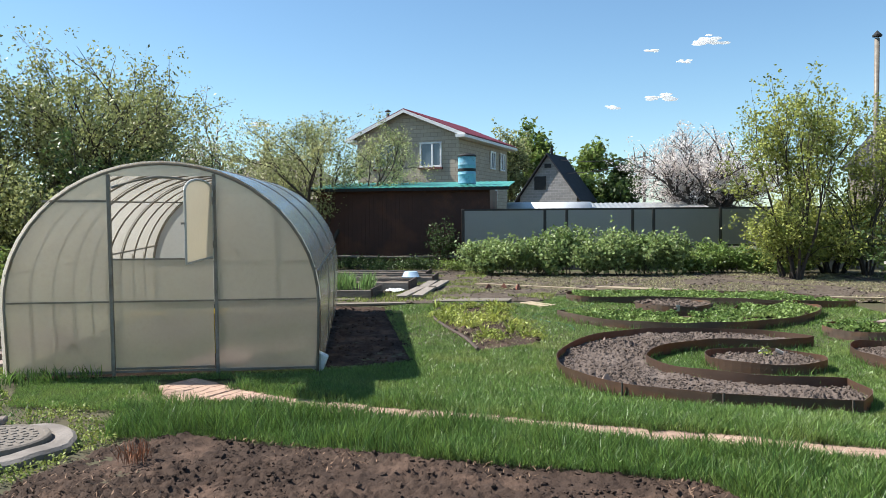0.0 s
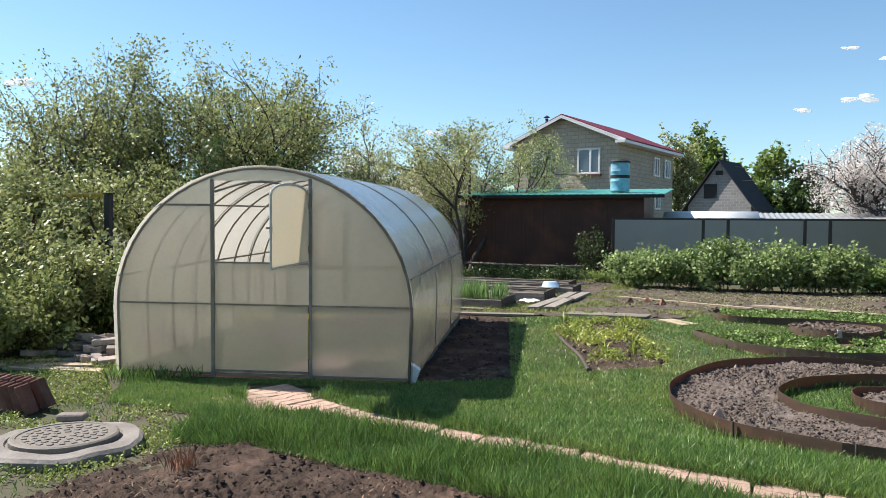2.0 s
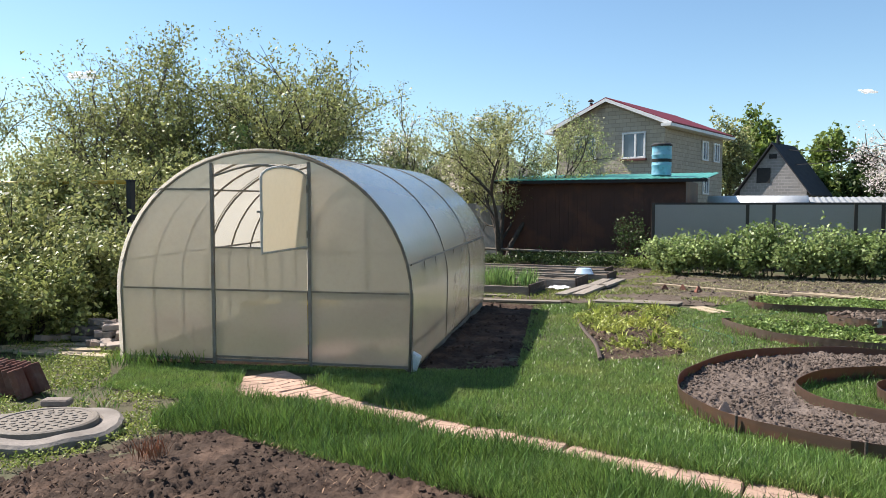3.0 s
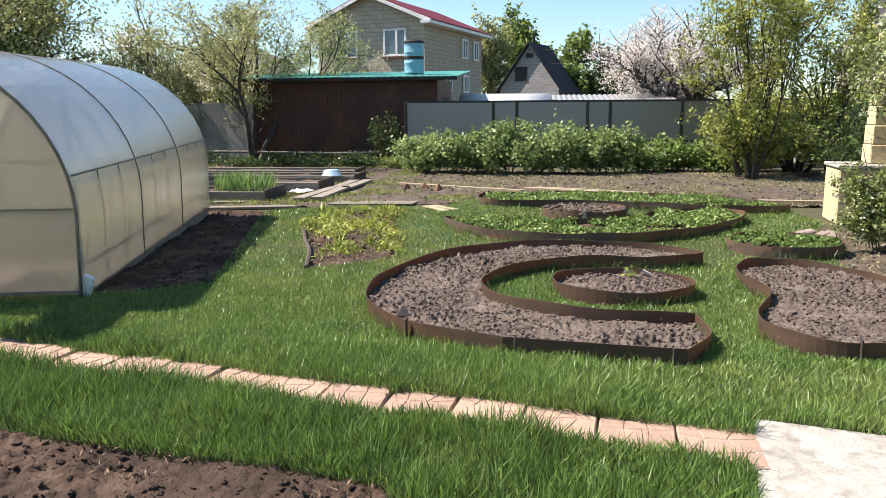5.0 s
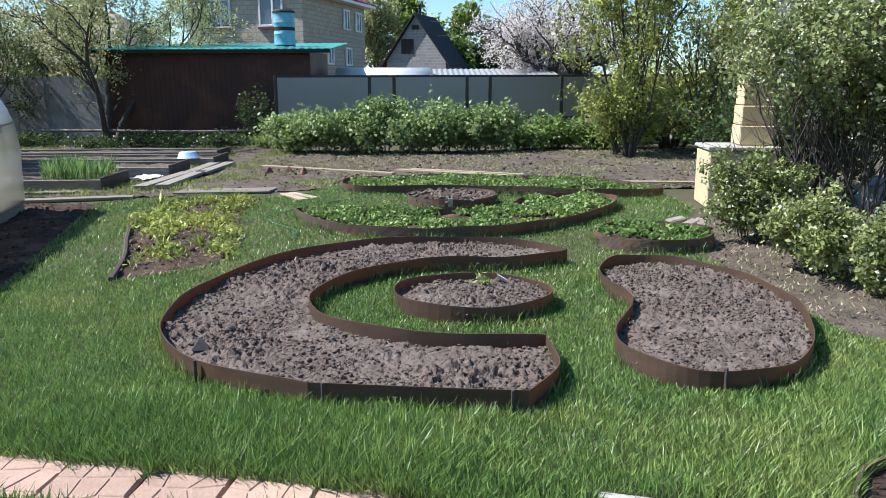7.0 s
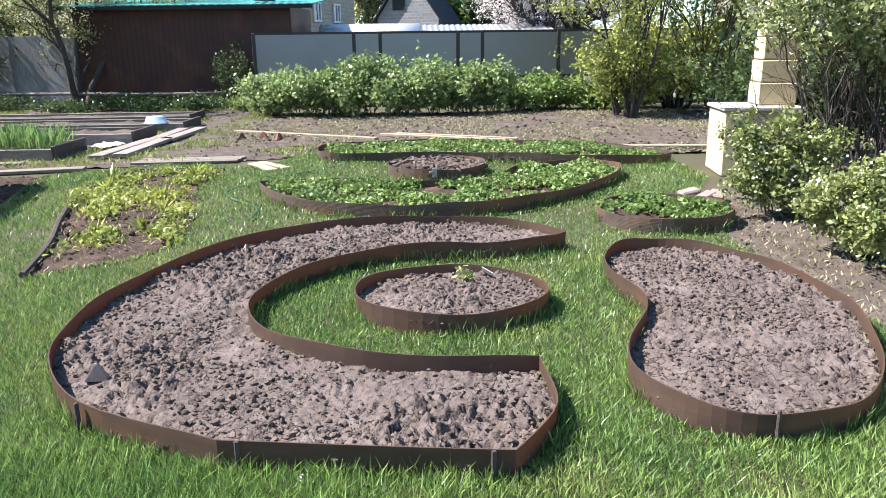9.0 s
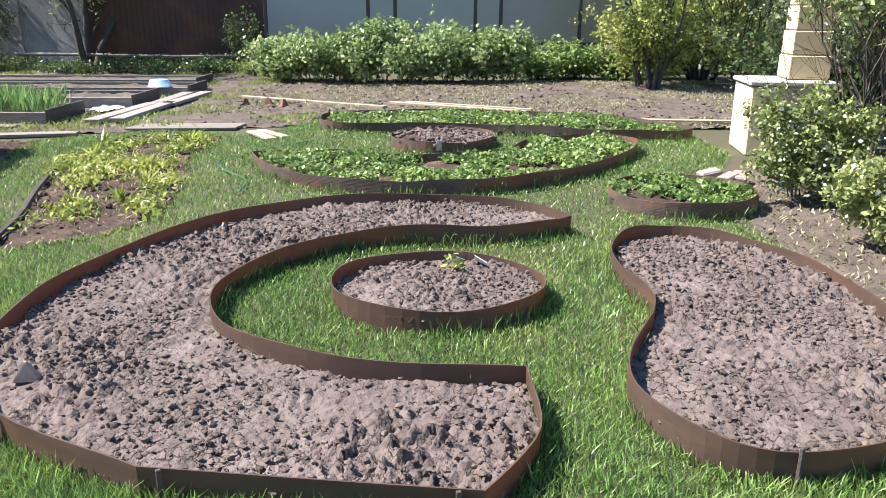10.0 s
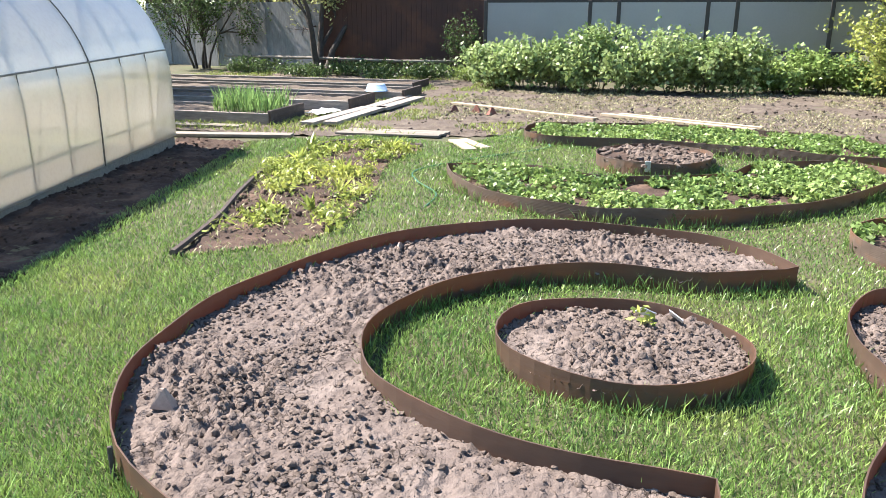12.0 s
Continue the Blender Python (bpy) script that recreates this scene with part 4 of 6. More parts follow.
part("hatch_frame", Geo().tube([(x, 0, z) for x, z in shape + shape[:1]], 0.012, 6), PALE_TUBE, hatch, "pale painted tube frame")
part("hinge", Geo().box((0.0, 0, 0.12), (0.03, 0.03, 0.07)), FRAME_GREY, hatch)
part("hinge", Geo().box((0.0, 0, 0.55), (0.03, 0.03, 0.07)), FRAME_GREY, hatch)
part("latch", Geo().box((hw - 0.01, -0.02, 0.35), (0.05, 0.03, 0.018)), FRAME_GREY, hatch)
part("base_board", Geo().box((1.47, GL / 2, -0.05), (0.03, GL, 0.22), 0, 0.004), WOOD_GREY, gh)
part("base_board", Geo().box((-1.47, GL / 2, -0.05), (0.03, GL, 0.22), 0, 0.004), WOOD_GREY, gh)
solo("greenhouse_soil", Geo().box((0, 2.67, 0.0), (2.9, 5.3, 0.03)), SOIL_DARK, "dark soil floor inside the greenhouse", "soil", (*GREENHOUSE_AT, 0), GREENHOUSE_TURN, kind="structure")
# Buckets are made up to give the blurred yellow spots in the front sheet.
for x, y in ((-0.45, 0.95), (0.22, 1.1)):
    t = thing("bucket", (GREENHOUSE_AT[0] + x * 0.977 - y * 0.215, GREENHOUSE_AT[1] + x * 0.215 + y * 0.977, 0.045 + y * 0.02), "yellow bucket added to give a blurred yellow spot behind the front sheet", "bucket", group="yellow buckets")
    part("pail", Geo().lathe([(0.0, 0.0), (0.17, 0.0), (0.22, 0.44), (0.23, 0.44), (0.23, 0.46), (0.21, 0.46), (0.15, 0.02), (0.0, 0.02)], 20), YELLOW_PLASTIC, t, smooth=True)
    part("handle", Geo().tube([(0.18 * math.cos(a), 0.0, 0.44 + 0.14 * math.sin(a)) for a in (math.pi * k / 8 for k in range(9))], 0.004, 5), ZINC, t)
rag = Geo().box((0, 0, 0.11), (0.15, 0.05, 0.20), 0, 0.012, (8, 24, 0))
rag.v = [(x + 0.012 * math.sin(31 * z + 17 * y), y + 0.015 * math.sin(37 * x + 11 * z), z) for x, y, z in rag.v]
solo("plastic_bag", rag, WHITE, "crumpled white plastic scrap leaning at the greenhouse corner", "plastic bag", (-2.0, 6.84, 0.0), 20)

# ---- fence, shed, house ----
FY = 23.4
fence = thing("fence", (0, FY, 0), "grey translucent sheet fence on steel posts", "fence")
for x0, x1 in ((-1.88, 0.66), (0.70, 1.34), (1.38, 3.36), (3.40, 4.00), (4.04, 6.0), (6.04, 8.0), (8.04, 10.0), (10.04, 12.5)):
    part("panel", Geo().box(((x0 + x1) / 2, 0, 1.31), (x1 - x0 - 0.01, 0.008, 1.12)), POLY_FENCE, fence)
for x in (-1.90, 0.68, 1.36, 3.38, 4.02, 6.02, 8.02, 10.02, 12.5):
    part("post", Geo().box((x, 0.0, 0.95), (0.09, 0.07, 1.90), 0, 0.006), POST_DARK, fence)
part("rail", Geo().box((5.3, 0.02, 1.88), (14.4, 0.05, 0.06)), POST_DARK, fence)
part("rail", Geo().box((5.3, 0.02, 0.74), (14.4, 0.05, 0.06)), POST_DARK, fence)
for k in range(6):
    part("base_block", Geo().box((-0.8 + k * 2.2, 0.12, 0.18), (2.0, 0.15, 0.40), 0, 0.02), GREY_CONCRETE, fence, "low concrete kerb block")

gf2 = thing("board_fence", (-14.1, 26.4, 0), "weathered grey sheet fence on dark wooden posts", "fence", -12)
for k in range(7):
    part("sheet", Geo().box((k * 1.02 + 0.5, 0.012 * (k % 2), 0.95 + 0.03 * math.sin(k * 5)), (1.03, 0.016, 1.9 + 0.06 * math.sin(k * 3)), (-2, 1, -3, 0, -2, 2, -1)[k], 0.003), FENCE_BOARD, gf2)
for k in range(8):
    part("post", Geo().box((k * 1.02, 0.09, 1.0), (0.08, 0.08, 2.0), 0, 0.008), WOOD_DARK, gf2)
part("rail", Geo().box((3.6, 0.15, 0.5), (7.2, 0.04, 0.08)), WOOD_GREY, gf2)
part("rail", Geo().box((3.6, 0.15, 1.6), (7.2, 0.04, 0.08)), WOOD_GREY, gf2)

shed = thing("shed", (-1.1, 24.6, 0), "dark brown sheet-metal shed with a teal sloping roof", "shed", -2)
part("wall", Geo().box((-2.98, 1.6, 1.33), (5.96, 3.2, 2.62), 0, 0.01), BROWN_METAL, shed)
rg = Geo()
for k in range(40):
    rg.box((-5.9 + k * 0.149, -0.004, 1.42), (0.008, 0.006, 2.4))
part("wall_ribs", rg, BROWN_METAL, shed)
part("foundation", Geo().box((-2.98, -0.04, 0.06), (6.0, 0.08, 0.16)), GREY_CONCRETE, shed)
roof = Geo()
n = 60
prof = [(-6.35 + 7.0 * k / n, 0.018 * (k % 2)) for k in range(n + 1)]
vs = [(x, y, z + zz + th) for th in (0.0, -0.02) for y, zz in ((-0.35, 2.66), (3.6, 3.02)) for x, z in prof]
m = n + 1
fs = [(k, k + 1, m + k + 1, m + k) for k in range(n)] + [(2 * m + k + 1, 2 * m + k, 3 * m + k, 3 * m + k + 1) for k in range(n)] + [(k + 1, k, 2 * m + k, 2 * m + k + 1) for k in range(n)]
part("roof", roof.add(vs, fs), TEAL, shed, "teal corrugated roof sheet")
part("fascia", Geo().box((-2.85, -0.33, 2.60), (7.0, 0.03, 0.10)), BLACK, shed)
br_ = thing("water_barrel", (-1.92, 25.3, 2.80), "sky-blue painted barrel with dark stains on a shed roof", "barrel")
part("barrel", Geo().lathe([(0.0, 0.0), (0.31, 0.0), (0.315, 0.02), (0.305, 0.05), (0.305, 0.30), (0.32, 0.32), (0.305, 0.34), (0.305, 0.62), (0.32, 0.64), (0.305, 0.66), (0.305, 0.90), (0.315, 0.92), (0.0, 0.92)], 28), BARREL_BLUE, br_, smooth=True)
part("band", Geo().lathe([(0.309, 0.42), (0.312, 0.42), (0.312, 0.52), (0.309, 0.52)], 28), BLACK, br_, "dark band round the barrel")
part("lid", Geo().lathe([(0.0, 0.92), (0.33, 0.92), (0.33, 0.97), (0.26, 1.02), (0.0, 1.03)], 24), BLACK, br_, "dark lid on top")
solo("log_rail", Geo().tube([(-9.8, 24.0, 0.42), (-7, 23.95, 0.40), (-4.5, 23.9, 0.36), (-2.0, 23.9, 0.38)], 0.04, 8), WOOD_GREY, "long weathered pole laid on low posts along the fence", "pole", smooth=True)
for x in (-9.0, -6.2, -3.0):
    solo("short_post", Geo().box((0, 0, 0.19), (0.08, 0.08, 0.38), 0, 0.01), WOOD_DARK, "short wooden post carrying a pole", "post", (x, 23.95, 0), 8, group="short posts")


def window(parent, w, h, loc, rot, sill=True):
    wob = part("window", Geo().box((0, -0.01, 0), (w, 0.04, h)), GLASS, parent, "window pane with white frame", loc, rot)
    f = Geo()
    for c, s in (((0, -0.04, h / 2), (w + 0.12, 0.08, 0.09)), ((0, -0.04, -h / 2), (w + 0.12, 0.08, 0.09)), ((-w / 2, -0.04, 0), (0.09, 0.08, h)), ((w / 2, -0.04, 0), (0.09, 0.08, h)), ((w * 0.08, -0.04, 0), (0.10, 0.08, h))):
        f.box(c, s, 0, 0.01)
    part("frame", f, WHITE, wob)
    if sill:
        part("sill", Geo().box((0, -0.07, -h / 2 - 0.10), (w + 0.2, 0.16, 0.10)), SILL_RED, wob)
    return wob


HW, HD, HE, HA = 5.96, 7.87, 6.10, 7.34
house = thing("house", (-3.32, 38.25, 0), "two-storey concrete-block house with a crimson gable roof", "house", -16.8)
hg = Geo()
hg.add([(-HW, 0, 0), (0, 0, 0), (0, 0, HE), (-HW / 2, 0, HA), (-HW, 0, HE), (-HW, HD, 0), (0, HD, 0), (0, HD, HE), (-HW / 2, HD, HA), (-HW, HD, HE)],
       [(0, 1, 2, 3, 4), (6, 5, 9, 8, 7), (1, 6, 7, 2), (5, 0, 4, 9), (2, 7, 8, 3), (4, 3, 8, 9)])
part("wall", hg, BLOCK_WALL, house, "beige concrete block walls")
sl_ = (HA - HE) / (HW / 2)
for sgn in (1, -1):
    rg = Geo()
    ov = 0.5
    xe, xa = (ov if sgn > 0 else -HW - ov), -HW / 2
    ze = HE - sl_ * ov + 0.06
    vs = [(xe, -0.38, ze), (xa, -0.38, HA + 0.06), (xa, HD + 0.5, HA + 0.06), (xe, HD + 0.5, ze)]
    vs += [(x, y, z + 0.06) for x, y, z in vs]
    rg.add(vs, [(0, 1, 2, 3), (7, 6, 5, 4), (0, 4, 5, 1), (1, 5, 6, 2), (2, 6, 7, 3), (3, 7, 4, 0)])
    rf = part("roof", rg, CRIMSON, house, "crimson sheet-metal roof slope")
    bgd = Geo()
    v2 = [(xe, -0.41, ze - 0.16), (xa, -0.41, HA - 0.10), (xa, -0.41, HA + 0.06), (xe, -0.41, ze + 0.04)]
    v2 += [(x, y + 0.05, z) for x, y, z in v2]
    bgd.add(v2, [(0, 1, 2, 3), (7, 6, 5, 4), (0, 4, 5, 1), (1, 5, 6, 2), (2, 6, 7, 3), (3, 7, 4, 0)])
    part("bargeboard", bgd, WHITE, rf, "white bargeboard")
    part("soffit", Geo().box(((xe + (0 if sgn > 0 else -HW)) / 2, HD / 2, ze - 0.08), (ov, HD + 1.0, 0.14)), WHITE, rf, "white boxed eave")
for x in (-1.57, -4.28):
    window(house, 1.15, 1.22, (x, -0.02, 5.0), (0, 0, 0))
for y, y2 in ((5.1, 2.9), (6.8, 5.3)):
    window(house, 0.75, 0.95, (0.02, y, 5.0), (0, 0, 90), False)
    window(house, 0.75, 0.85, (0.02, y2, 3.15), (0, 0, 90), False)
part("chimney", Geo().tube([(-HW + 0.55, 2.6, 6.0), (-HW + 0.55, 2.6, 7.75)], 0.09, 10), BLACK, house, "dark flue pipe", smooth=True)
part("chimney_cap", Geo().lathe([(0.0, 7.8), (0.17, 7.8), (0.17, 7.84), (0.0, 7.95)], 12, (-HW + 0.55, 2.6, 0)), BLACK, house)

hut = thing("small_house", (-0.35, 56.5, 0), "small grey block house with a steep black gable roof", "house", -22)
hg = Geo()
hw2, he2, ha2, hd2 = 4.4, 3.3, 6.3, 3.6
hg.add([(0, 0, 0), (hw2, 0, 0), (hw2, 0, he2), (hw2 / 2, 0, ha2), (0, 0, he2), (0, hd2, 0), (hw2, hd2, 0), (hw2, hd2, he2), (hw2 / 2, hd2, ha2), (0, hd2, he2)],
       [(0, 1, 2, 3, 4), (6, 5, 9, 8, 7), (1, 6, 7, 2), (5, 0, 4, 9), (2, 7, 8, 3), (4, 3, 8, 9)])
part("wall", hg, GREY_BLOCK, hut)
for sgn in (1, -1):
    xe, xa = (hw2 + 0.35 if sgn > 0 else -0.35), hw2 / 2
    ze = he2 - 0.35 * (ha2 - he2) / (hw2 / 2)
    vs = [(xe, -0.3, ze + 0.08), (xa, -0.3, ha2 + 0.08), (xa, hd2 + 0.3, ha2 + 0.08), (xe, hd2 + 0.3, ze + 0.08)]
    vs += [(x, y, z + 0.10) for x, y, z in vs]
    part("roof", Geo().add(vs, [(0, 1, 2, 3), (7, 6, 5, 4), (0, 4, 5, 1), (1, 5, 6, 2), (2, 6, 7, 3), (3, 7, 4, 0)]), GABLE_DARK, hut, "black roofing felt slope")
part("window", Geo().box((1.6, -0.02, 4.3), (0.9, 0.06, 1.0)), BLACK, hut)
part("vent", Geo().box((2.2, -0.02, 5.55), (0.5, 0.06, 0.3)), BLACK, hut, "dark gable vent")
part("stove_pipe", Geo().tube([(2.2, 0.8, 5.4), (2.2, 0.8, 7.0)], 0.11, 8), BLACK, hut)

hip = thing("bungalow", (-12.5, 37.5, 0), "low house with a weathered brown hip roof", "house", -12)
part("wall", Geo().box((0, 0, 1.3), (7.0, 6.0, 2.6)), GREY_BLOCK, hip)
part("roof", Geo().add([(-3.9, -3.4, 2.6), (3.9, -3.4, 2.6), (3.9, 3.4, 2.6), (-3.9, 3.4, 2.6), (-1.0, 0, 4.9), (1.0, 0, 4.9)], [(3, 2, 1, 0), (0, 1, 5, 4), (1, 2, 5), (2, 3, 4, 5), (3, 0, 4)]), WOOD_GREY, hip, "brown-grey hip roof")

# neighbours' low roofs behind the fence
ng = thing("neighbour_greenhouse", (-0.6, 27.2, 0), "neighbour's low white arched greenhouse", "greenhouse")
g = Geo()
vs, m = [], 13
for x in (0.0, 3.0):
    vs += [(x, -1.2 * math.cos(math.pi * k / 12), 1.25 + 0.95 * math.sin(math.pi * k / 12)) for k in range(m)]
g.add(vs, [(k, k + 1, m + k + 1, m + k) for k in range(12)] + [tuple(range(12, -1, -1)), tuple(range(m, 2 * m)), (0, m, 2 * m - 1, 12)])
part("cover", g, WHITE, ng, smooth=True)
part("base", Geo().box((1.5, 0, 0.63), (3.0, 2.38, 1.25)), GREY_CONCRETE, ng)
g = Geo()
prof = [(k * 0.09, 0.03 * (k % 2)) for k in range(46)]
vs = [(x, y, z + zz + th) for th in (0.0, -0.02) for y, zz in ((0, 1.88), (2.4, 2.18)) for x, z in prof]
m = 46
g.add(vs, [(k, k + 1, m + k + 1, m + k) for k in range(45)] + [(2 * m + k + 1, 2 * m + k, 3 * m + k, 3 * m + k + 1) for k in range(45)] + [(k + 1, k, 2 * m + k, 2 * m + k + 1) for k in range(45)])
lean = thing("lean_to", (2.5, 26.6, 0), "low lean-to with a pale corrugated roof", "shed")
part("roof", g, ZINC, lean)
part("wall", Geo().box((2.05, 1.3, 0.93), (3.9, 2.2, 1.84)), GREY_CONCRETE, lean)
hut2 = thing("garden_hut", (6.4, 31.0, 0), "low grey garden hut with a dark flat roof", "hut")
part("wall", Geo().box((0.9, 1.2, 1.25), (1.8, 2.4, 2.5), 0, 0.02), GREY_BLOCK, hut2)
part("roof", Geo().box((0.9, 1.2, 2.58), (2.5, 3.0, 0.12), 0, 0.02, (6, -5, 0)), GABLE_DARK, hut2)

# house and flue at the far right
rh = thing("wooden_house", (17.0, 29.5, 0), "brown wooden house with a dark gable roof", "house", 12)
g = Geo()
w3, e3, a3, d3 = 6.0, 4.2, 7.6, 8.0
g.add([(0, 0, 0), (w3, 0, 0), (w3, 0, e3), (w3 / 2, 0, a3), (0, 0, e3), (0, d3, 0), (w3, d3, 0), (w3, d3, e3), (w3 / 2, d3, a3), (0, d3, e3)],
      [(0, 1, 2, 3, 4), (6, 5, 9, 8, 7), (1, 6, 7, 2), (5, 0, 4, 9), (2, 7, 8, 3), (4, 3, 8, 9)])
part("wall", g, WOOD_GREY, rh)
for sgn in (1, -1):
    xe, xa = (w3 + 0.4 if sgn > 0 else -0.4), w3 / 2
    ze = e3 - 0.4 * (a3 - e3) / (w3 / 2)
    vs = [(xe, -0.5, ze + 0.05), (xa, -0.5, a3 + 0.05), (xa, d3, a3 + 0.05), (xe, d3, ze + 0.05)]
    vs += [(x, y, z + 0.09) for x, y, z in vs]
    part("roof", Geo().add(vs, [(0, 1, 2, 3), (7, 6, 5, 4), (0, 4, 5, 1), (1, 5, 6, 2), (2, 6, 7, 3), (3, 7, 4, 0)]), GABLE_DARK, rh)
flue = thing("metal_flue", (13.25, 29.75, 0), "tall grey metal flue pipe with a dark cap", "flue")
part("pipe", Geo().tube([(0, 0, 0.0), (0, 0, 8.3)], 0.09, 10), FRAME_GREY, flue, smooth=True)
part("cap", Geo().lathe([(0.0, 8.36), (0.17, 8.36), (0.17, 8.42), (0.0, 8.6)], 12), BLACK, flue)
part("cap_strut", Geo().tube([(0.05, 0, 8.25), (0.05, 0, 8.4)], 0.015, 5), BLACK, flue)

# pole and cables
pole = thing("utility_pole", (7.0, 45.0, 0), "grey wooden utility pole with a short crossarm", "utility pole")
part("mast", Geo().tube([(0, 0, 0), (0, 0, 5.5)], [0.10, 0.08], 8), WOOD_GREY, pole)
part("crossarm", Geo().box((0, 0, 5.2), (0.6, 0.08, 0.08)), WOOD_GREY, pole)
for z0, z1, z2 in ((6.6, 5.25, 6.0), (5.4, 4.95, 5.2)):
    pts = [(-5.5 + 5.5 * k / 6, 16 - 16 * k / 6, z0 + (z1 - z0) * k / 6 - 0.3 * math.sin(math.pi * k / 6)) for k in range(7)] + [(20 * k / 6, -6 * k / 6, z1 + (z2 - z1) * k / 6 - 0.3 * math.sin(math.pi * k / 6)) for k in range(1, 7)]
    part("cable", Geo().tube(pts, 0.025, 4), BLACK, pole)

# ---- stove ----
st = thing("garden_stove", (5.90, 11.85, 0), "cream-yellow masonry garden stove with a chimney tower", "stove", -8)
part("body", Geo().box((0.45, 0.4, 0.37), (0.86, 0.80, 0.76), 0, 0.015), OCHRE, st)
part("top_slab", Geo().box((0.45, 0.4, 0.785), (0.92, 0.86, 0.05), 0, 0.012), CONCRETE, st, "pale concrete top slab")
z = 0.815
for k in range(7):
    w = 0.44 - 0.022 * k
    part("chimney_block", Geo().box((0.66, 0.45, z + 0.13), (w, w, 0.255), 0, 0.012), OCHRE, st)
    z += 0.262
part("chimney_cap", Geo().box((0.66, 0.45, z + 0.03), (0.40, 0.40, 0.06), 0, 0.01), CONCRETE, st)

# ---- boxes, boards, bricks ----
for y0, y1, x0, x1, h in ((14.0, 15.1, -8.2, -2.95, 0.17), (15.9, 17.05, -8.8, -2.5, 0.17), (17.8, 18.9, -9.2, -2.2, 0.15), (19.6, 20.7, -9.5, -2.6, 0.14)):
    t = thing("raised_bed", ((x0 + x1) / 2, (y0 + y1) / 2, 0), "long low raised bed framed with dark weathered boards", "raised bed", 1.0, group="raised board beds")
    lx, ly = x1 - x0, y1 - y0
    for y in (-ly / 2, ly / 2):
        part("side_board", Geo().box((0, y, h / 2), (lx, 0.05, h), 0, 0.006), WALKWAY, t)
    for x in (-lx / 2, lx / 2):
        part("end_board", Geo().box((x, 0, h / 2 + 0.02), (0.05, ly + 0.05, h + 0.04), 0, 0.006), WOOD_DARK, t)
    part("soil", soil_mesh("soil", [(-lx / 2, -ly / 2), (lx / 2, -ly / 2), (lx / 2, ly / 2), (-lx / 2, ly / 2)], h - 0.05, 0.04, 0.08), SOIL_PLOT, t)
r5 = np.random.default_rng(11)
ox, oy = r5.uniform(-3.95, -3.02, 620), r5.uniform(14.12, 14.95, 620)
k = vnoise(ox * 3, oy * 3) > 0.25
blades("onion_leaves", ox[k], oy[k], np.full(k.sum(), 0.12), 0.34, 0.022, r5, leaf_mat("onion_leaf", (0.26, 0.38, 0.13), (0.17, 0.29, 0.09)), lean=0.6, label="clump of upright green onion leaves in a raised bed", category="onions")


def board(loc, size, rz, material, label, tilt=None):
    t = solo("plank", Geo().box((0, 0, size[2] / 2), size, 0, 0.004), material, label, "plank", loc, rz, group="loose planks")
    return t


for k in range(2):
    board((-2.30 + k * 0.26, 15.1 + 0.14 * k, 0.02), (2.1, 0.22, 0.05), 87 + 2 * k, WALKWAY, "weathered grey walkway plank lying between beds")
    board((-2.20 + k * 0.26, 17.15 - 0.12 * k, 0.02), (1.9, 0.22, 0.05), 90 - 2 * k, WALKWAY, "weathered grey walkway plank lying between beds")
sheet_x, sheet_y = np.meshgrid(np.linspace(0, 0.34, 9), np.linspace(0, 0.7, 13), indexing="ij")
sheet_z = 0.02 + 0.05 * vnoise(sheet_x * 9 + 3, sheet_y * 8) + 0.02 * vnoise(sheet_x * 25, sheet_y * 25)
grid = np.arange(sheet_x.size).reshape(sheet_x.shape)
crumple = array_mesh("plastic_sheet", np.stack([sheet_x.ravel(), sheet_y.ravel(), sheet_z.ravel()], -1), np.stack([grid[:-1, :-1], grid[1:, :-1], grid[1:, 1:], grid[:-1, 1:]], -1).reshape(-1, 4))
solo("plastic_sheet", crumple, WHITE, "crumpled white plastic sheet lying between raised beds", "plastic sheet", (-2.90, 15.08, 0.0), 0)
for k in range(3):
    board((-0.95 + 0.02 * k, 13.62 + 0.155 * k, 0.0), (1.45, 0.145, 0.03), 4, WOOD_GREY, "weathered grey plank lying flat on the ground")
board((0.24, 13.05, 0.0), (0.75, 0.14, 0.03), -58, WOOD_PALE, "short pale plank lying on the ground")
board((0.36, 13.18, 0.0), (0.72, 0.12, 0.03), -52, WOOD_PALE, "short pale plank lying on the ground")
board((0.25, 16.7, 0.0), (3.1, 0.13, 0.045), -29, WOOD_PALE, "long pale plank lying beside the plot")
board((2.75, 15.98, 0.0), (2.5, 0.14, 0.045), -29, WOOD_PALE, "long pale plank lying beside the plot")
board((2.95, 16.13, 0.0), (2.3, 0.10, 0.045), -27, WOOD_PALE, "long pale plank lying beside the plot")
board((6.1, 14.4, 0.0), (1.3, 0.14, 0.045), -6, WOOD_PALE, "pale plank lying at the plot edge")
board((-2.95, 12.95, 0.0), (1.7, 0.20, 0.04), 12, WOOD_GREY, "grey plank across the end of a soil strip")
board((-4.1, 13.6, 0.0), (1.8, 0.20, 0.04), 5, WOOD_GREY, "grey plank lying along a raised bed")
g = Geo().tube([(x, y, 0.03) for x, y in spline([(-0.47, 8.15), (-0.70, 9.05), (-1.06, 10.08), (-1.35, 11.18), (-1.36, 12.70), (-0.9, 12.85), (-0.2, 12.8)], 6, closed=False)], 0.024, 6)
solo("board_edging", g, WOOD_DARK, "low dark wooden edging along the seedling bed", "edging")
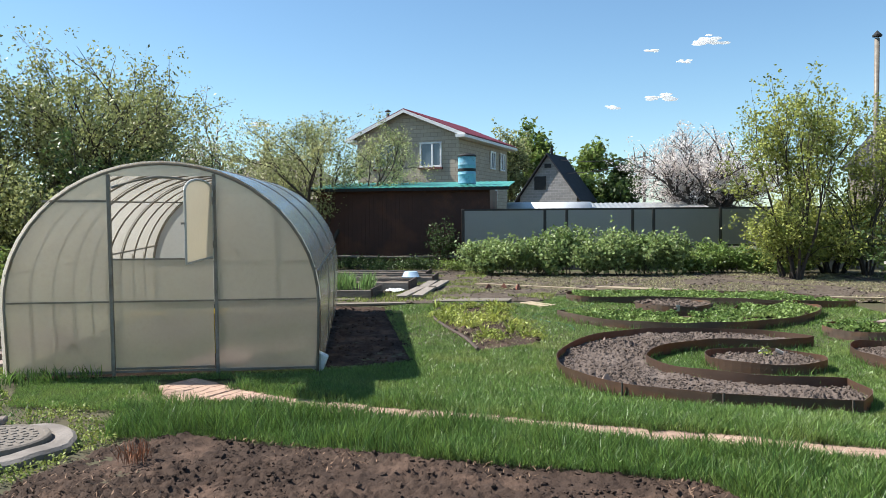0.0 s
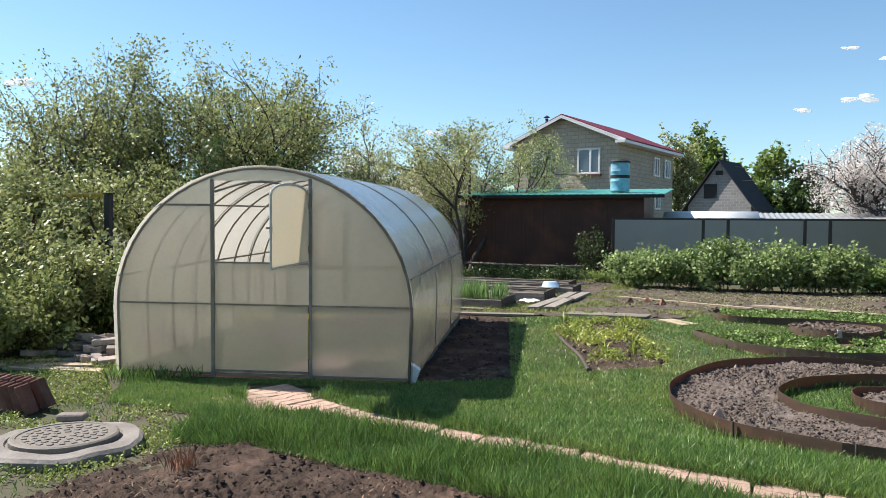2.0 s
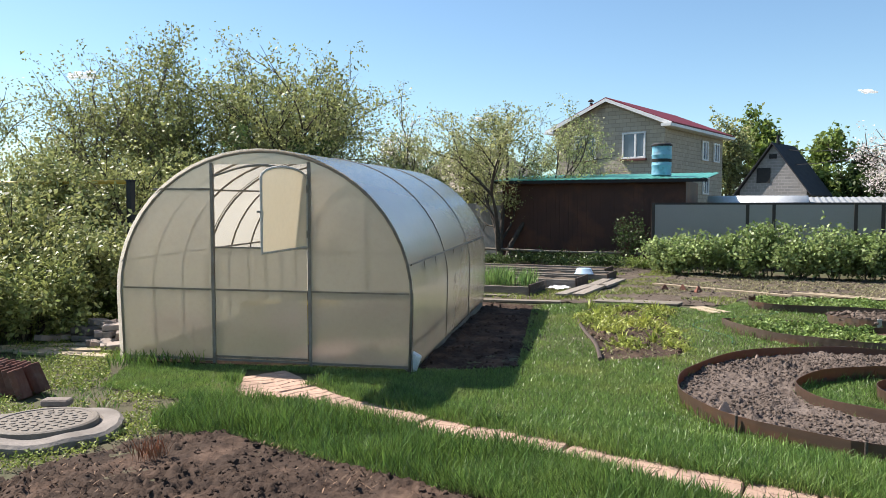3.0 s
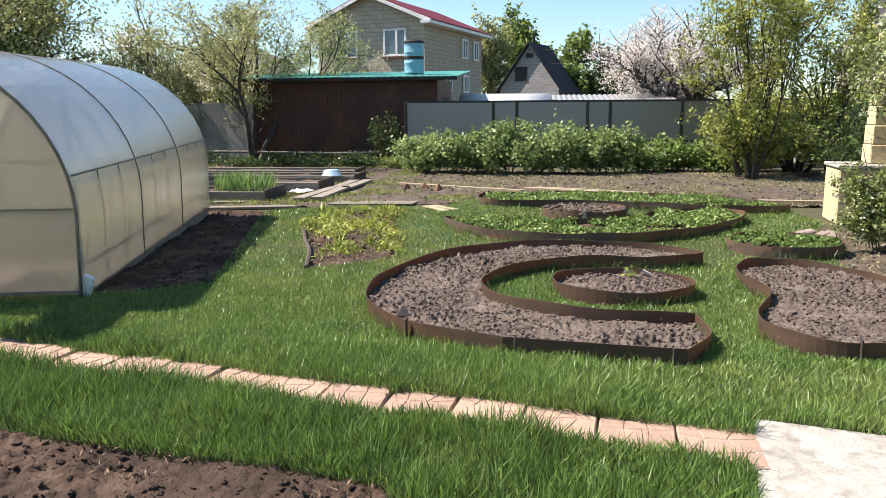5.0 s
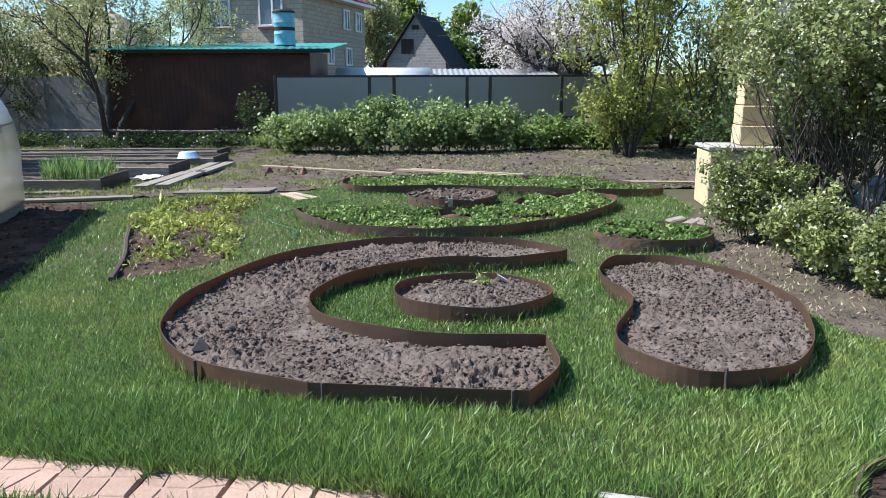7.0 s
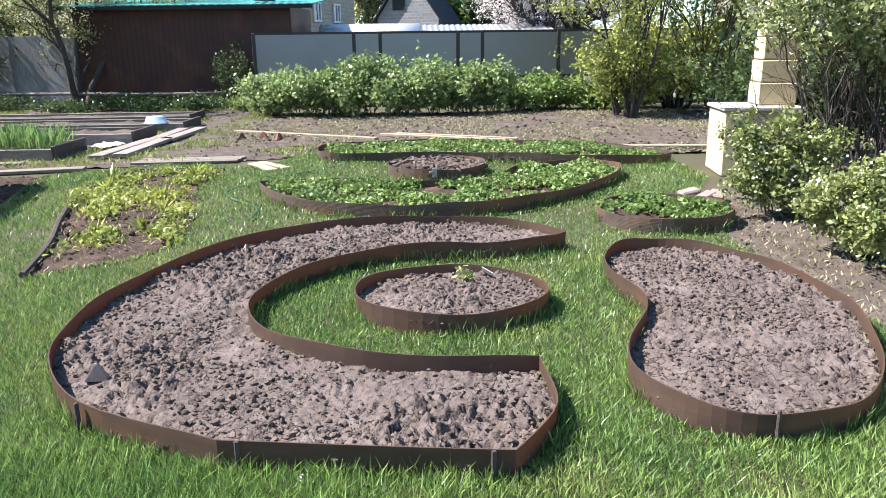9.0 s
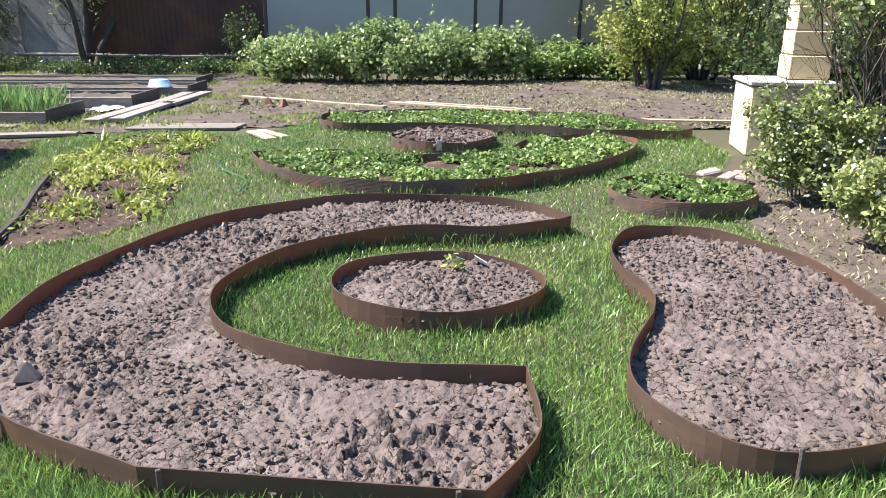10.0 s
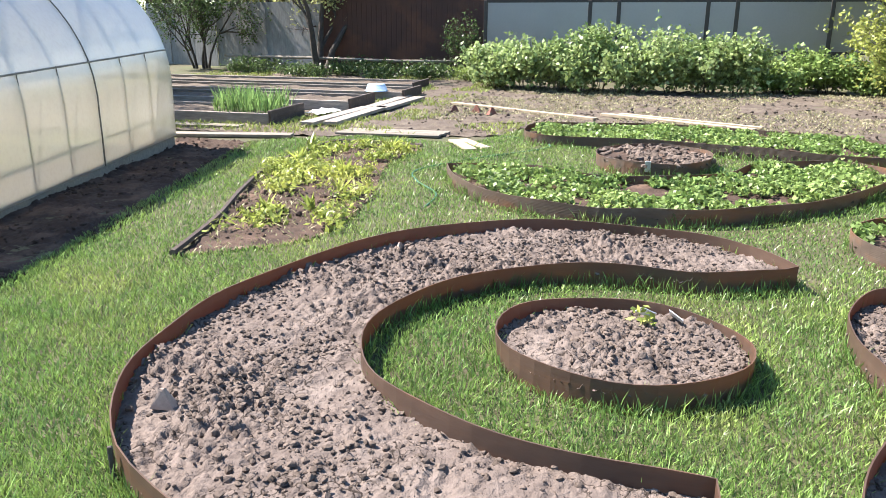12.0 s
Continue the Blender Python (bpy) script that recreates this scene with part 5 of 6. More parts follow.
solo("garden_hose", Geo().tube([(x, y, 0.012) for x, y in spline([(0.55, 13.9), (0.9, 13.75), (1.3, 13.2), (0.6, 12.2), (0.2, 11.4), (0.35, 10.9), (0.7, 10.4), (0.75, 9.9)], 8, closed=False)], 0.011, 6), RUBBER_GREEN, "thin green garden hose lying in the grass", "hose", smooth=True)
b = solo("wash_basin", Geo().lathe([(0.22, 0.0), (0.23, 0.012), (0.21, 0.017), (0.17, 0.13), (0.15, 0.14), (0.0, 0.145)], 24), BASIN, "pale blue enamel basin turned upside down", "basin", (-2.75, 17.9, 0.15), 0, smooth=True)
for x, y, a in ((-0.75, 16.3, 20), (-0.4, 16.45, -15), (-0.1, 16.2, 50)):
    wedge_stone((x, y, 0.02), 0.085, a, "brown broken brick lying on the weedy plot", BRICK)
for x, y, a, m in ((5.05, 10.45, 15, BRICK_PALE), (5.28, 10.30, 70, STONE), (5.15, 10.25, 40, BRICK_PALE)):
    solo("loose_brick", Geo().box((0, 0, 0.05), (0.22, 0.12, 0.10), 0, 0.015, (6, -8, 0)), m, "pale broken brick lying on soil by the bushes", "brick", (x, y, 0.01), a, group="loose bricks")

rb = np.random.default_rng(21)
bm_ = Geo().box((0, 0, 0), (0.25, 0.12, 0.065), 0, 0.006).mesh("brick")
pile = thing("brick_pile", (-4.72, 4.66, 0), "stack of old red bricks leaning on each other", "brick pile")
for k in range(18):
    row = k // 9
    part("brick", bm_, BRICK, pile, loc=(-0.35 + (k % 9) * 0.072 + rb.uniform(-0.01, 0.01), row * 0.16, 0.115 + row * 0.02), rot=(rb.uniform(-6, 6), 68 + rb.uniform(-8, 8), 20 + rb.uniform(-6, 6)))
bm_pale = bm_.copy()
bm_pale.materials.clear()
pile2 = thing("brick_pile", (-5.95, 7.0, 0), "heap of pale broken bricks beside the greenhouse", "brick pile")
for k in range(46):
    h = k // 18
    part("brick", bm_pale, BRICK_PALE, pile2, loc=(rb.uniform(-0.6, 0.6) * (1 - h * 0.25), rb.uniform(-0.4, 0.45) * (1 - h * 0.25), 0.04 + h * 0.085 + rb.uniform(0, 0.02)), rot=(rb.uniform(-14, 14), rb.uniform(-14, 14), rb.uniform(0, 180)))
for k in range(3):
    board((-5.75 - 0.3 * k, 6.15 + 0.12 * k, 0.0), (1.1, 0.16, 0.03), 10 + 14 * k, WOOD_PALE, "pale board lying by the brick heap")

# ---- gas pipe and posts at the left ----
lp = thing("fence_post", (-7.95, 9.3, 0), "black painted steel fence post", "post")
part("post", Geo().box((0, 0, 1.0), (0.10, 0.10, 2.0), 0, 0.01), BLACK, lp)
part("cap", Geo().box((0, 0, 2.01), (0.12, 0.12, 0.02)), BLACK, lp)
gp = thing("gas_pipe", (-8.6, 9.9, 0), "yellow painted gas pipe on steel supports", "pipe")
part("pipe", Geo().tube([(0, 0, 2.02), (-4.5, 0.3, 2.05), (-10, 0.6, 2.1)], 0.035, 10), YELLOW_PIPE, gp, smooth=True)
part("support", Geo().box((-2.3, 0.15, 1.0), (0.06, 0.06, 2.0)), WOOD_GREY, gp)
part("support", Geo().box((-7.0, 0.45, 1.02), (0.06, 0.06, 2.05)), WOOD_GREY, gp)
wp = thing("wooden_post", (-10.4, 10.1, 0), "old brown wooden post among bushes", "post")
part("post", Geo().box((0, 0, 0.85), (0.14, 0.14, 1.7), 0, 0.015), BRICK, wp)

# ---- trees and bushes ----
tree("willow_tree", (-13.6, 14.2, 0), "multi-stemmed tree with sparse pale spring leaves", "tree", 5.3, 4.6, 5, 3, (4, 5, 4), LEAF_WILLOW, 0.050, 7, BARK_PALE, 101, scatter=0.22, trunk_r=0.06, first=2.2)
tree("willow_tree", (-11.2, 15.0, 0), "multi-stemmed tree with green spring leaves", "tree", 5.5, 4.4, 5, 3, (4, 5, 4), LEAF_WILLOW, 0.052, 8, BARK_PALE, 102, scatter=0.24, trunk_r=0.06, first=2.2)
tree("willow_tree", (-9.5, 15.5, 0), "dense tree with dark green leaves", "tree", 5.2, 5.0, 5, 3, (4, 5, 4), LEAF_WILLOW, 0.052, 9, BARK, 103, scatter=0.24, trunk_r=0.06, first=2.0)
tree("willow_tree", (-16.8, 14.6, 0), "multi-stemmed tree with sparse pale spring leaves", "tree", 4.2, 5.0, 4, 3, (4, 5, 4), LEAF_PALE, 0.05, 6, BARK_PALE, 104, scatter=0.22, trunk_r=0.06, first=2.0)
tree("bush", (-9.8, 11.8, 0), "tall dense green hedge bush", "bush", 2.6, 3.4, 7, 2, (5, 5), LEAF_WILLOW, 0.052, 14, BARK, 105, scatter=0.22, trunk_r=0.03, first=1.0)
tree("bush", (-8.1, 13.7, 0), "dark green bush behind the greenhouse", "bush", 3.0, 2.8, 7, 2, (5, 5), LEAF_DARK, 0.055, 16, BARK, 106, scatter=0.22, trunk_r=0.03, first=1.0)
tree("bush", (-9.5, 7.2, 0), "leafy green bush beside a black post", "bush", 1.7, 2.6, 7, 2, (5, 5), LEAF_WILLOW, 0.052, 14, BARK, 107, scatter=0.16, trunk_r=0.02, first=0.7)
tree("bush", (-7.4, 5.6, 0), "leafy green bush at the garden edge", "bush", 1.25, 2.2, 7, 2, (5, 5), LEAF_WILLOW, 0.052, 14, BARK, 108, scatter=0.14, trunk_r=0.02, first=0.6)
tree("bush", (-7.0, 8.6, 0), "dense low yellow-green bush at the fence post", "bush", 1.0, 1.5, 8, 2, (4, 5), LEAF_FRESH, 0.045, 12, BARK, 140, scatter=0.12, trunk_r=0.015, first=0.5)
tree("bush", (-9.4, 9.0, 0), "dense low dark bush at the garden edge", "bush", 1.3, 2.0, 8, 2, (4, 5), LEAF_DARK, 0.05, 12, BARK, 141, scatter=0.14, trunk_r=0.015, first=0.5)
tree("bush", (-11.0, 8.6, 0), "leafy green bush under a yellow pipe", "bush", 2.2, 3.2, 7, 2, (5, 5), LEAF_WILLOW, 0.052, 14, BARK, 109, scatter=0.2, trunk_r=0.02, first=0.8)
tree("willow_tree", (-16.0, 27.5, 0), "leafy tree behind the grey fence", "tree", 4.6, 4.2, 4, 3, (4, 5, 4), LEAF_WILLOW, 0.07, 6, BARK, 126, scatter=0.2, trunk_r=0.06, first=1.8)
tree("bush", (-11.1, 24.8, 0), "tangled thin tall bush before the grey fence", "bush", 3.6, 3.0, 7, 3, (4, 4, 4), LEAF_DARK, 0.05, 3, BARK, 127, scatter=0.16, trunk_r=0.02, first=0.8)
tree("apple_tree", (-6.85, 24.2, 0), "spreading old apple tree with thin pale leaves", "tree", 5.0, 6.8, 3, 4, (4, 4, 4, 4), LEAF_PALE, 0.055, 4, BARK, 163, min_z=1.4, scatter=0.18, trunk_r=0.075, first=2.0, spread=0.8, gravity=0.01)
tree("cherry_tree", (-12.6, 29.5, 0), "bare-branched cherry tree with pinkish blossom", "tree", 6.2, 4.6, 3, 3, (5, 5, 4), LEAF_PALE, 0.08, 2, BARK, 111, scatter=0.2, trunk_r=0.07, first=2.2, flowers=(PETAL, 0.07, 2, 0.12))
tree("cherry_tree", (-9.6, 28.5, 0), "small tree with pale opening leaves", "tree", 4.6, 4.0, 3, 3, (4, 5, 4), LEAF_PALE, 0.08, 5, BARK, 112, scatter=0.2, trunk_r=0.07, first=1.6)
tree("apple_tree", (7.1, 29.5, 0), "large apple tree covered in pinkish white blossom", "tree", 5.0, 5.0, 3, 3, (6, 6, 5), PETAL, 0.052, 7, BARK, 113, scatter=0.2, trunk_r=0.12, first=2.0, spread=0.9, leaf_name="blossom_crown")
tree("pear_tree", (6.9, 19.3, 0), "upright young tree with yellow-green leaves", "tree", 4.9, 3.0, 6, 3, (4, 4, 3), LEAF_GOLD, 0.055, 5, BARK, 114, scatter=0.16, trunk_r=0.05, first=2.2, spread=0.5)
tree("pear_tree", (9.0, 20.3, 0), "upright young tree with yellow-green leaves", "tree", 4.5, 3.0, 5, 3, (4, 4, 3), LEAF_GOLD, 0.055, 4, BARK, 115, scatter=0.16, trunk_r=0.05, first=2.0, spread=0.5)
tree("bush", (6.9, 19.9, 0), "dark green undergrowth at the foot of young trees", "bush", 1.7, 2.6, 7, 2, (5, 5), LEAF_GOLD, 0.055, 7, BARK, 128, scatter=0.2, trunk_r=0.02, first=0.9)
tree("bush", (8.6, 21.5, 0), "dark tangled bush against the fence", "bush", 2.2, 3.4, 7, 2, (5, 5), LEAF_GOLD, 0.07, 10, BARK, 116, scatter=0.2, trunk_r=0.03, first=0.9)
tree("birch_tree", (1.6, 63.0, 0), "tall dense green tree", "tree", 9.6, 6.0, 1, 4, (6, 5, 4, 4), LEAF_FRESH, 0.26, 2, BARK, 117, scatter=0.35, trunk_r=0.2, first=4.5)
tree("birch_tree", (4.6, 62.0, 0), "rounded green tree behind a small house", "tree", 7.6, 5.4, 1, 4, (6, 5, 4, 4), LEAF_FRESH, 0.26, 2, BARK, 118, scatter=0.35, trunk_r=0.2, first=3.0)
tree("birch_tree", (8.2, 62.0, 0), "rounded dark green tree", "tree", 6.0, 5.4, 2, 3, (6, 5, 5), LEAF_DARK, 0.26, 3, BARK, 119, scatter=0.35, trunk_r=0.2, first=2.4)
tree("birch_tree", (-1.3, 58.0, 0), "pale thin-leaved tree beside a house", "tree", 8.6, 4.4, 2, 3, (5, 5, 5), LEAF_PALE, 0.15, 5, BARK_PALE, 120, scatter=0.3, trunk_r=0.14, first=3.4)
for k, (x, y, h, w, stems) in enumerate(((6.42, 10.35, 3.2, 2.0, 9), (7.0, 9.9, 3.3, 2.4, 10), (7.8, 10.3, 3.3, 2.8, 9), (8.3, 9.0, 3.2, 3.0, 8), (7.35, 11.3, 2.9, 2.2, 12))):
    tree("viburnum_bush", (x, y, 0), "tall viburnum bush with dark stems and pale flower buds", "bush", h, w, stems, 3, (3, 4, 4), LEAF_VIB, 0.042, 5, BARK, 221 + k, min_z=1.75 if k == 0 else 1.25, scatter=0.13, trunk_r=0.024, first=1.8, spread=0.6, flowers=(PETAL_WHITE, 0.024, 7, 0.12), group="viburnum bushes")
tree("currant_bush", (5.6, 9.75, 0), "small rounded bush with fresh leaves and white flowers", "bush", 0.85, 0.75, 9, 2, (4, 5), LEAF_CURRANT, 0.030, 11, BARK, 123, scatter=0.08, trunk_r=0.01, first=0.5, flowers=(PETAL_WHITE, 0.03, 2, 0.08), group="small flowering bushes")
tree("currant_bush", (5.55, 8.25, 0), "small rounded bush with yellow-green leaves", "bush", 0.62, 0.8, 9, 2, (4, 5), LEAF_CURRANT, 0.030, 11, BARK, 124, scatter=0.08, trunk_r=0.01, first=0.5, flowers=(PETAL_WHITE, 0.03, 1, 0.08), group="small flowering bushes")
tree("currant_bush", (5.85, 7.35, 0), "small rounded bush with white flowers", "bush", 0.65, 0.8, 9, 2, (4, 5), LEAF_CURRANT, 0.030, 11, BARK, 125, scatter=0.08, trunk_r=0.01, first=0.5, flowers=(PETAL_WHITE, 0.035, 2, 0.08), group="small flowering bushes")
for k, (x, y, h, w) in enumerate(((-1.1, 21.0, 0.85, 1.3), (-0.3, 20.6, 1.1, 1.3), (0.5, 20.4, 1.0, 1.4), (1.2, 20.8, 1.2, 1.2), (1.9, 20.5, 1.0, 1.4), (2.7, 20.7, 1.2, 1.3), (3.4, 20.8, 0.95, 1.3), (4.0, 21.0, 1.2, 1.1), (4.9, 21.7, 0.6, 1.4), (5.8, 21.8, 0.7, 1.4), (6.7, 21.6, 0.6, 1.4), (7.6, 21.8, 0.65, 1.4))):
    tree("raspberry_bush", (x, y, 0), "dense leafy green raspberry bush in a row", "bush", h * (1.12, 0.9, 1.0)[k % 3], w, 9, 2, (4, 5), LEAF_RASP if k < 8 else LEAF_STRAW, 0.075, 3, BARK, 130 + k, scatter=0.13, trunk_r=0.01, first=0.7, group="raspberry row", long=1.4)
# Nearly all LEAF_DARK: shade along the shed is put into the leaf colour.
for k, (x, y, h, w, lf) in enumerate(((-8.6, 23.5, 0.6, 2.0, LEAF_DARK), (-5.2, 23.4, 0.55, 2.0, LEAF_DARK), (-3.4, 23.3, 0.5, 1.8, LEAF_DARK), (-2.6, 23.9, 1.5, 0.9, LEAF_DARK), (-4.3, 22.9, 0.35, 1.8, LEAF_DARK), (-1.9, 22.6, 0.4, 1.4, LEAF_FRESH), (-6.6, 22.8, 0.35, 1.8, LEAF_DARK))):
    tree("low_bush", (x, y, 0), "low dark weedy bush along the shed wall", "bush", h * 0.6 if h < 1 else h, w, 9, 2, (4, 4), lf, 0.05, 2 if h < 1 else 1, BARK, 150 + k, scatter=0.1, trunk_r=0.01, first=0.4)

tree("bush", (-7.6, 7.7, 0), "leafy sunlit green bush beside a brick heap", "bush", 1.25, 2.0, 9, 2, (5, 5), LEAF_WILLOW, 0.045, 10, BARK, 171, scatter=0.16, trunk_r=0.02, first=0.8)
tree("bush", (-7.0, 6.7, 0), "low sunlit yellow-green bush beside a brick heap", "bush", 0.85, 1.6, 9, 2, (5, 5), LEAF_CURRANT, 0.042, 8, BARK, 172, scatter=0.12, trunk_r=0.015, first=0.6)
# Added filler bush: dark leaves stand in for the gloom behind the stems.
tree("bush", (7.7, 12.9, 0), "bush added behind the stove, shade put into its dark leaf colour", "bush", 1.9, 2.4, 9, 2, (5, 5), LEAF_DARK, 0.05, 7, BARK, 173, scatter=0.16, trunk_r=0.02, first=0.8)

# ---- grass and weeds ----
LAWN = [(-4.75, 6.1), (-4.2, 5.2), (-3.0, 5.1), (-2.9, 4.4), (-2.4, 4.45), (-1.56, 4.27), (0.0, 3.95), (1.1, 3.78), (1.3, 3.3), (2.55, 3.3), (2.85, 4.66), (3.75, 4.42), (3.95, 4.76), (4.4, 4.98), (6.6, 4.7), (6.8, 5.9), (5.5, 6.1), (4.9, 6.6), (4.82, 8.8), (5.2, 10.6), (5.75, 11.8), (5.7, 13.3), (4.9, 14.3), (0.7, 14.6), (0.3, 13.2), (-1.2, 13.4), (-2.45, 12.6), (-1.15, 7.45), (-1.6, 7.1), (-2.05, 6.95)]


def offset_path(w):
    d = np.gradient(line, axis=0)
    nrm = np.stack([-d[:, 1], d[:, 0]], -1) / np.hypot(d[:, 0], d[:, 1])[:, None]
    return [tuple(p) for p in line + nrm * w] + [tuple(p) for p in (line - nrm * w)[::-1]]


HOLES = [CRESCENT, ROUND_BED, KIDNEY, STRAW_FRONT, STRAW_BACK, ROUND_STRAW, ROUND_BACK, SEEDBED, offset_path(0.165), FRONT_SOIL, SLAB, RIGHT_SOIL, [(-3.5, 6.3), (-2.7, 6.4), (-2.3, 5.5), (-2.9, 5.35)]]
rg_ = np.random.default_rng(9)
x, y = scatter(LAWN, 12500, rg_, HOLES)
keep = rg_.random(len(x)) < np.clip(1.0 - (y - 5.6) / 4.5, 0.2, 1.0)
x, y = x[keep], y[keep]
tall = 0.65 * vnoise(x * 1.1 + 11, y * 1.1) + 0.35 * vnoise(x * 4.5, y * 4.5 + 7)
h = 0.024 + 0.028 * tall + 0.05 * np.clip((6.2 - y) / 1.2, 0, 1) * tall * 1.6 * (x > -0.5)
blades("lawn_grass", x, y, np.zeros(len(x)), h, 0.005 + 0.0035 * np.clip((y - 6) / 6, 0, 1), rg_, GRASS, lean=1.1, label="short green lawn grass", category="grass")
band = offset_path(0.42)
x, y = scatter(band, 4200, rg_, HOLES)
blades("path_grass", x, y, np.zeros(len(x)), 0.05 + 0.075 * vnoise(x * 4, y * 4), 0.0058, rg_, GRASS_LONG, lean=0.9, label="longer green grass along the paved path", category="grass")
strip = [(-3.2, 5.15), (-2.9, 4.4), (-1.56, 4.27), (0.0, 3.95), (1.1, 3.78), (1.3, 3.3), (2.5, 3.3), (2.7, 4.2), (1.5, 4.45), (0.3, 4.7), (-1.4, 5.12), (-2.2, 5.35)]
x, y = scatter(strip, 5200, rg_, HOLES)
blades("strip_grass", x, y, np.zeros(len(x)), 0.05 + 0.13 * vnoise(x * 3, y * 3), 0.0058, rg_, GRASS_LONG, lean=0.9, label="long green grass between path and soil", category="grass")
WEEDY = [(-6.6, 2.0), (-3.1, 2.0), (-2.9, 3.4), (-2.75, 4.3), (-3.0, 5.1), (-4.2, 5.3), (-5.0, 6.1), (-5.6, 8.0), (-8.5, 9.5), (-8.0, 5.0)]
man = ellipse(-3.45, 4.03, 0.5, 0.5)
x, y = scatter(WEEDY, 3000, rg_, [man, FRONT_SOIL])
k = 0.55 * vnoise(x * 1.9 + 6, y * 1.9) + 0.45 * vnoise(x * 6 + 1, y * 6) > 0.42
x, y = x[k], y[k]
z = 0.008 + 0.045 * rg_.random(len(x)) ** 2
solo("creeping_weeds", leaf_mesh("creeping_weeds", np.stack([x, y, z], -1), 0.014, rg_, 1.9, 0.7), WEED, "patchy yellow-green creeping weeds on bare earth", "weeds", kind="stuff")
x, y = scatter(WEEDY, 500, rg_, [man])
k = vnoise(x * 2.2 + 15, y * 2.2) > 0.5
blades("weedy_grass", x[k], y[k], np.zeros(k.sum()), 0.06, 0.008, rg_, GRASS_LONG, lean=1.2, label="sparse grass tufts on bare earth", category="grass")
BACKYARD = [(-9.5, 13.2), (-1.9, 13.3), (0.6, 14.0), (0.7, 15.2), (-1.2, 16.0), (-0.9, 22.5), (-9.8, 23.8)]
soil_patch("ground_yard", BACKYARD, 0.004, 0.03, 0.07, SOIL_PLOT, "weedy dry earth between the raised beds", 5000, 0.014)
x, y = scatter(BACKYARD, 420, rg_)
k = vnoise(x * 1.5, y * 1.5) > 0.42
blades("yard_weeds", x[k], y[k], np.zeros(k.sum()), 0.06, 0.016, rg_, WEED, lean=1.5, label="scattered yellowish weeds between beds", category="weeds")
LITTER = mat("dry_litter", (0.36, 0.32, 0.20), (0.24, 0.25, 0.10), scale=3, rough=0.7, bump=0, island=0.5, translucent=0.2)
CHIP = mat("wood_chip", (0.26, 0.17, 0.11), (0.15, 0.09, 0.06), scale=5, rough=0.8, bump=0, island=0.5)
rc_ = np.random.default_rng(77)
x, y = scatter(FRONT_SOIL, 520, rc_)
k = vnoise(x * 1.7 + 2, y * 1.7) > 0.36
blades("soil_chips", x[k], y[k], np.full(k.sum(), 0.012), 0.022, 0.010, rc_, CHIP, lean=2.6, label="brown bark chips and straw on dark soil", category="litter")
x, y = scatter(PLOT, 420, rg_)
k = vnoise(x * 1.2 + 9, y * 1.2) > 0.35
blades("plot_weeds", x[k], y[k], np.full(k.sum(), 0.008), 0.035, 0.016, rg_, LITTER, lean=2.0, label="thin weeds and litter on the plot", category="weeds")
soil_patch("ground_seedbed", SEEDBED, 0.008, 0.03, 0.04, SOIL_DARK, "weedy seedling bed of dark brown soil", 900, 0.02)
x, y = scatter(SEEDBED, 95, rg_)
k = 0.6 * vnoise(x * 2.6 + 4, y * 2.0) + 0.4 * vnoise(x * 7, y * 7 + 3) > 0.51
x, y = x[k], y[k]
m = 26
sp = 0.04 + 0.05 * rg_.random(len(x))
cx, cy = np.repeat(x, m) + rg_.normal(size=len(x) * m) * np.repeat(sp, m), np.repeat(y, m) + rg_.normal(size=len(x) * m) * np.repeat(sp, m)
cz = 0.02 + 0.09 * rg_.random(len(cx)) ** 1.6
SEEDLING = leaf_mat("seedling_leaf", (0.36, 0.39, 0.09), (0.22, 0.28, 0.06), 0.5)
solo("seedling_leaves", leaf_mesh("seedling_leaves", np.stack([cx, cy, cz], -1), 0.022, rg_, 2.8, 0.6), SEEDLING, "bright yellow-green seedlings and weeds on dark soil", "seedlings", kind="stuff")
x, y = scatter(SEEDBED, 330, rg_)
blades("seedbed_litter", x, y, np.full(len(x), 0.012), 0.03, 0.011, rg_, LITTER, lean=2.6, label="dry straw and leaf litter on the seedling bed", category="litter")
for k, (x, y, h) in enumerate(((-0.95, 12.2, 0.20), (-0.45, 12.35, 0.24), (-0.40, 10.9, 0.22), (-0.15, 10.2, 0.20), (-1.15, 11.4, 0.20), (-0.75, 10.6, 0.17), (-0.10, 9.5, 0.17), (-0.45, 9.4, 0.18), (-1.45, 12.3, 0.2))):
    n = 16
    a = np.linspace(0, 6.28, n) + rg_.normal(size=n) * 0.2
    blades("broad_leaf_weed", x + 0.02 * np.cos(a), y + 0.02 * np.sin(a), np.full(n, 0.01), h * 0.75, 0.032, rg_, SEEDLING, lean=1.3, label="yellow-green leafy weed rosette", category="weeds")

rd = np.random.default_rng(41)
n = 70
blades("dry_plant", rd.normal(-2.37, 0.05, n), rd.normal(3.89, 0.05, n), np.zeros(n), 0.15, 0.008, rd, mat("dry_stem", (0.34, 0.15, 0.075), (0.22, 0.11, 0.07), scale=9, bump=0, island=0.4), lean=0.7, label="dry reddish-brown plant tuft on dark soil", category="plant")
OUTER = [(-9.0, -6.0), (9.0, -6.0), (9.0, 3.6), (6.4, 2.2), (2.5, 3.2), (1.3, 3.3), (1.2, 2.2), (0.4, 1.6), (-1.5, 1.6), (-3.0, 2.0), (-9.0, 2.0)]
x, y = scatter(OUTER, 150, rg_, [SLAB, FRONT_SOIL])
blades("yard_grass", x, y, np.zeros(len(x)), 0.06, 0.016, rg_, GRASS, lean=1.1, label="thin green grass round the garden path", category="grass")
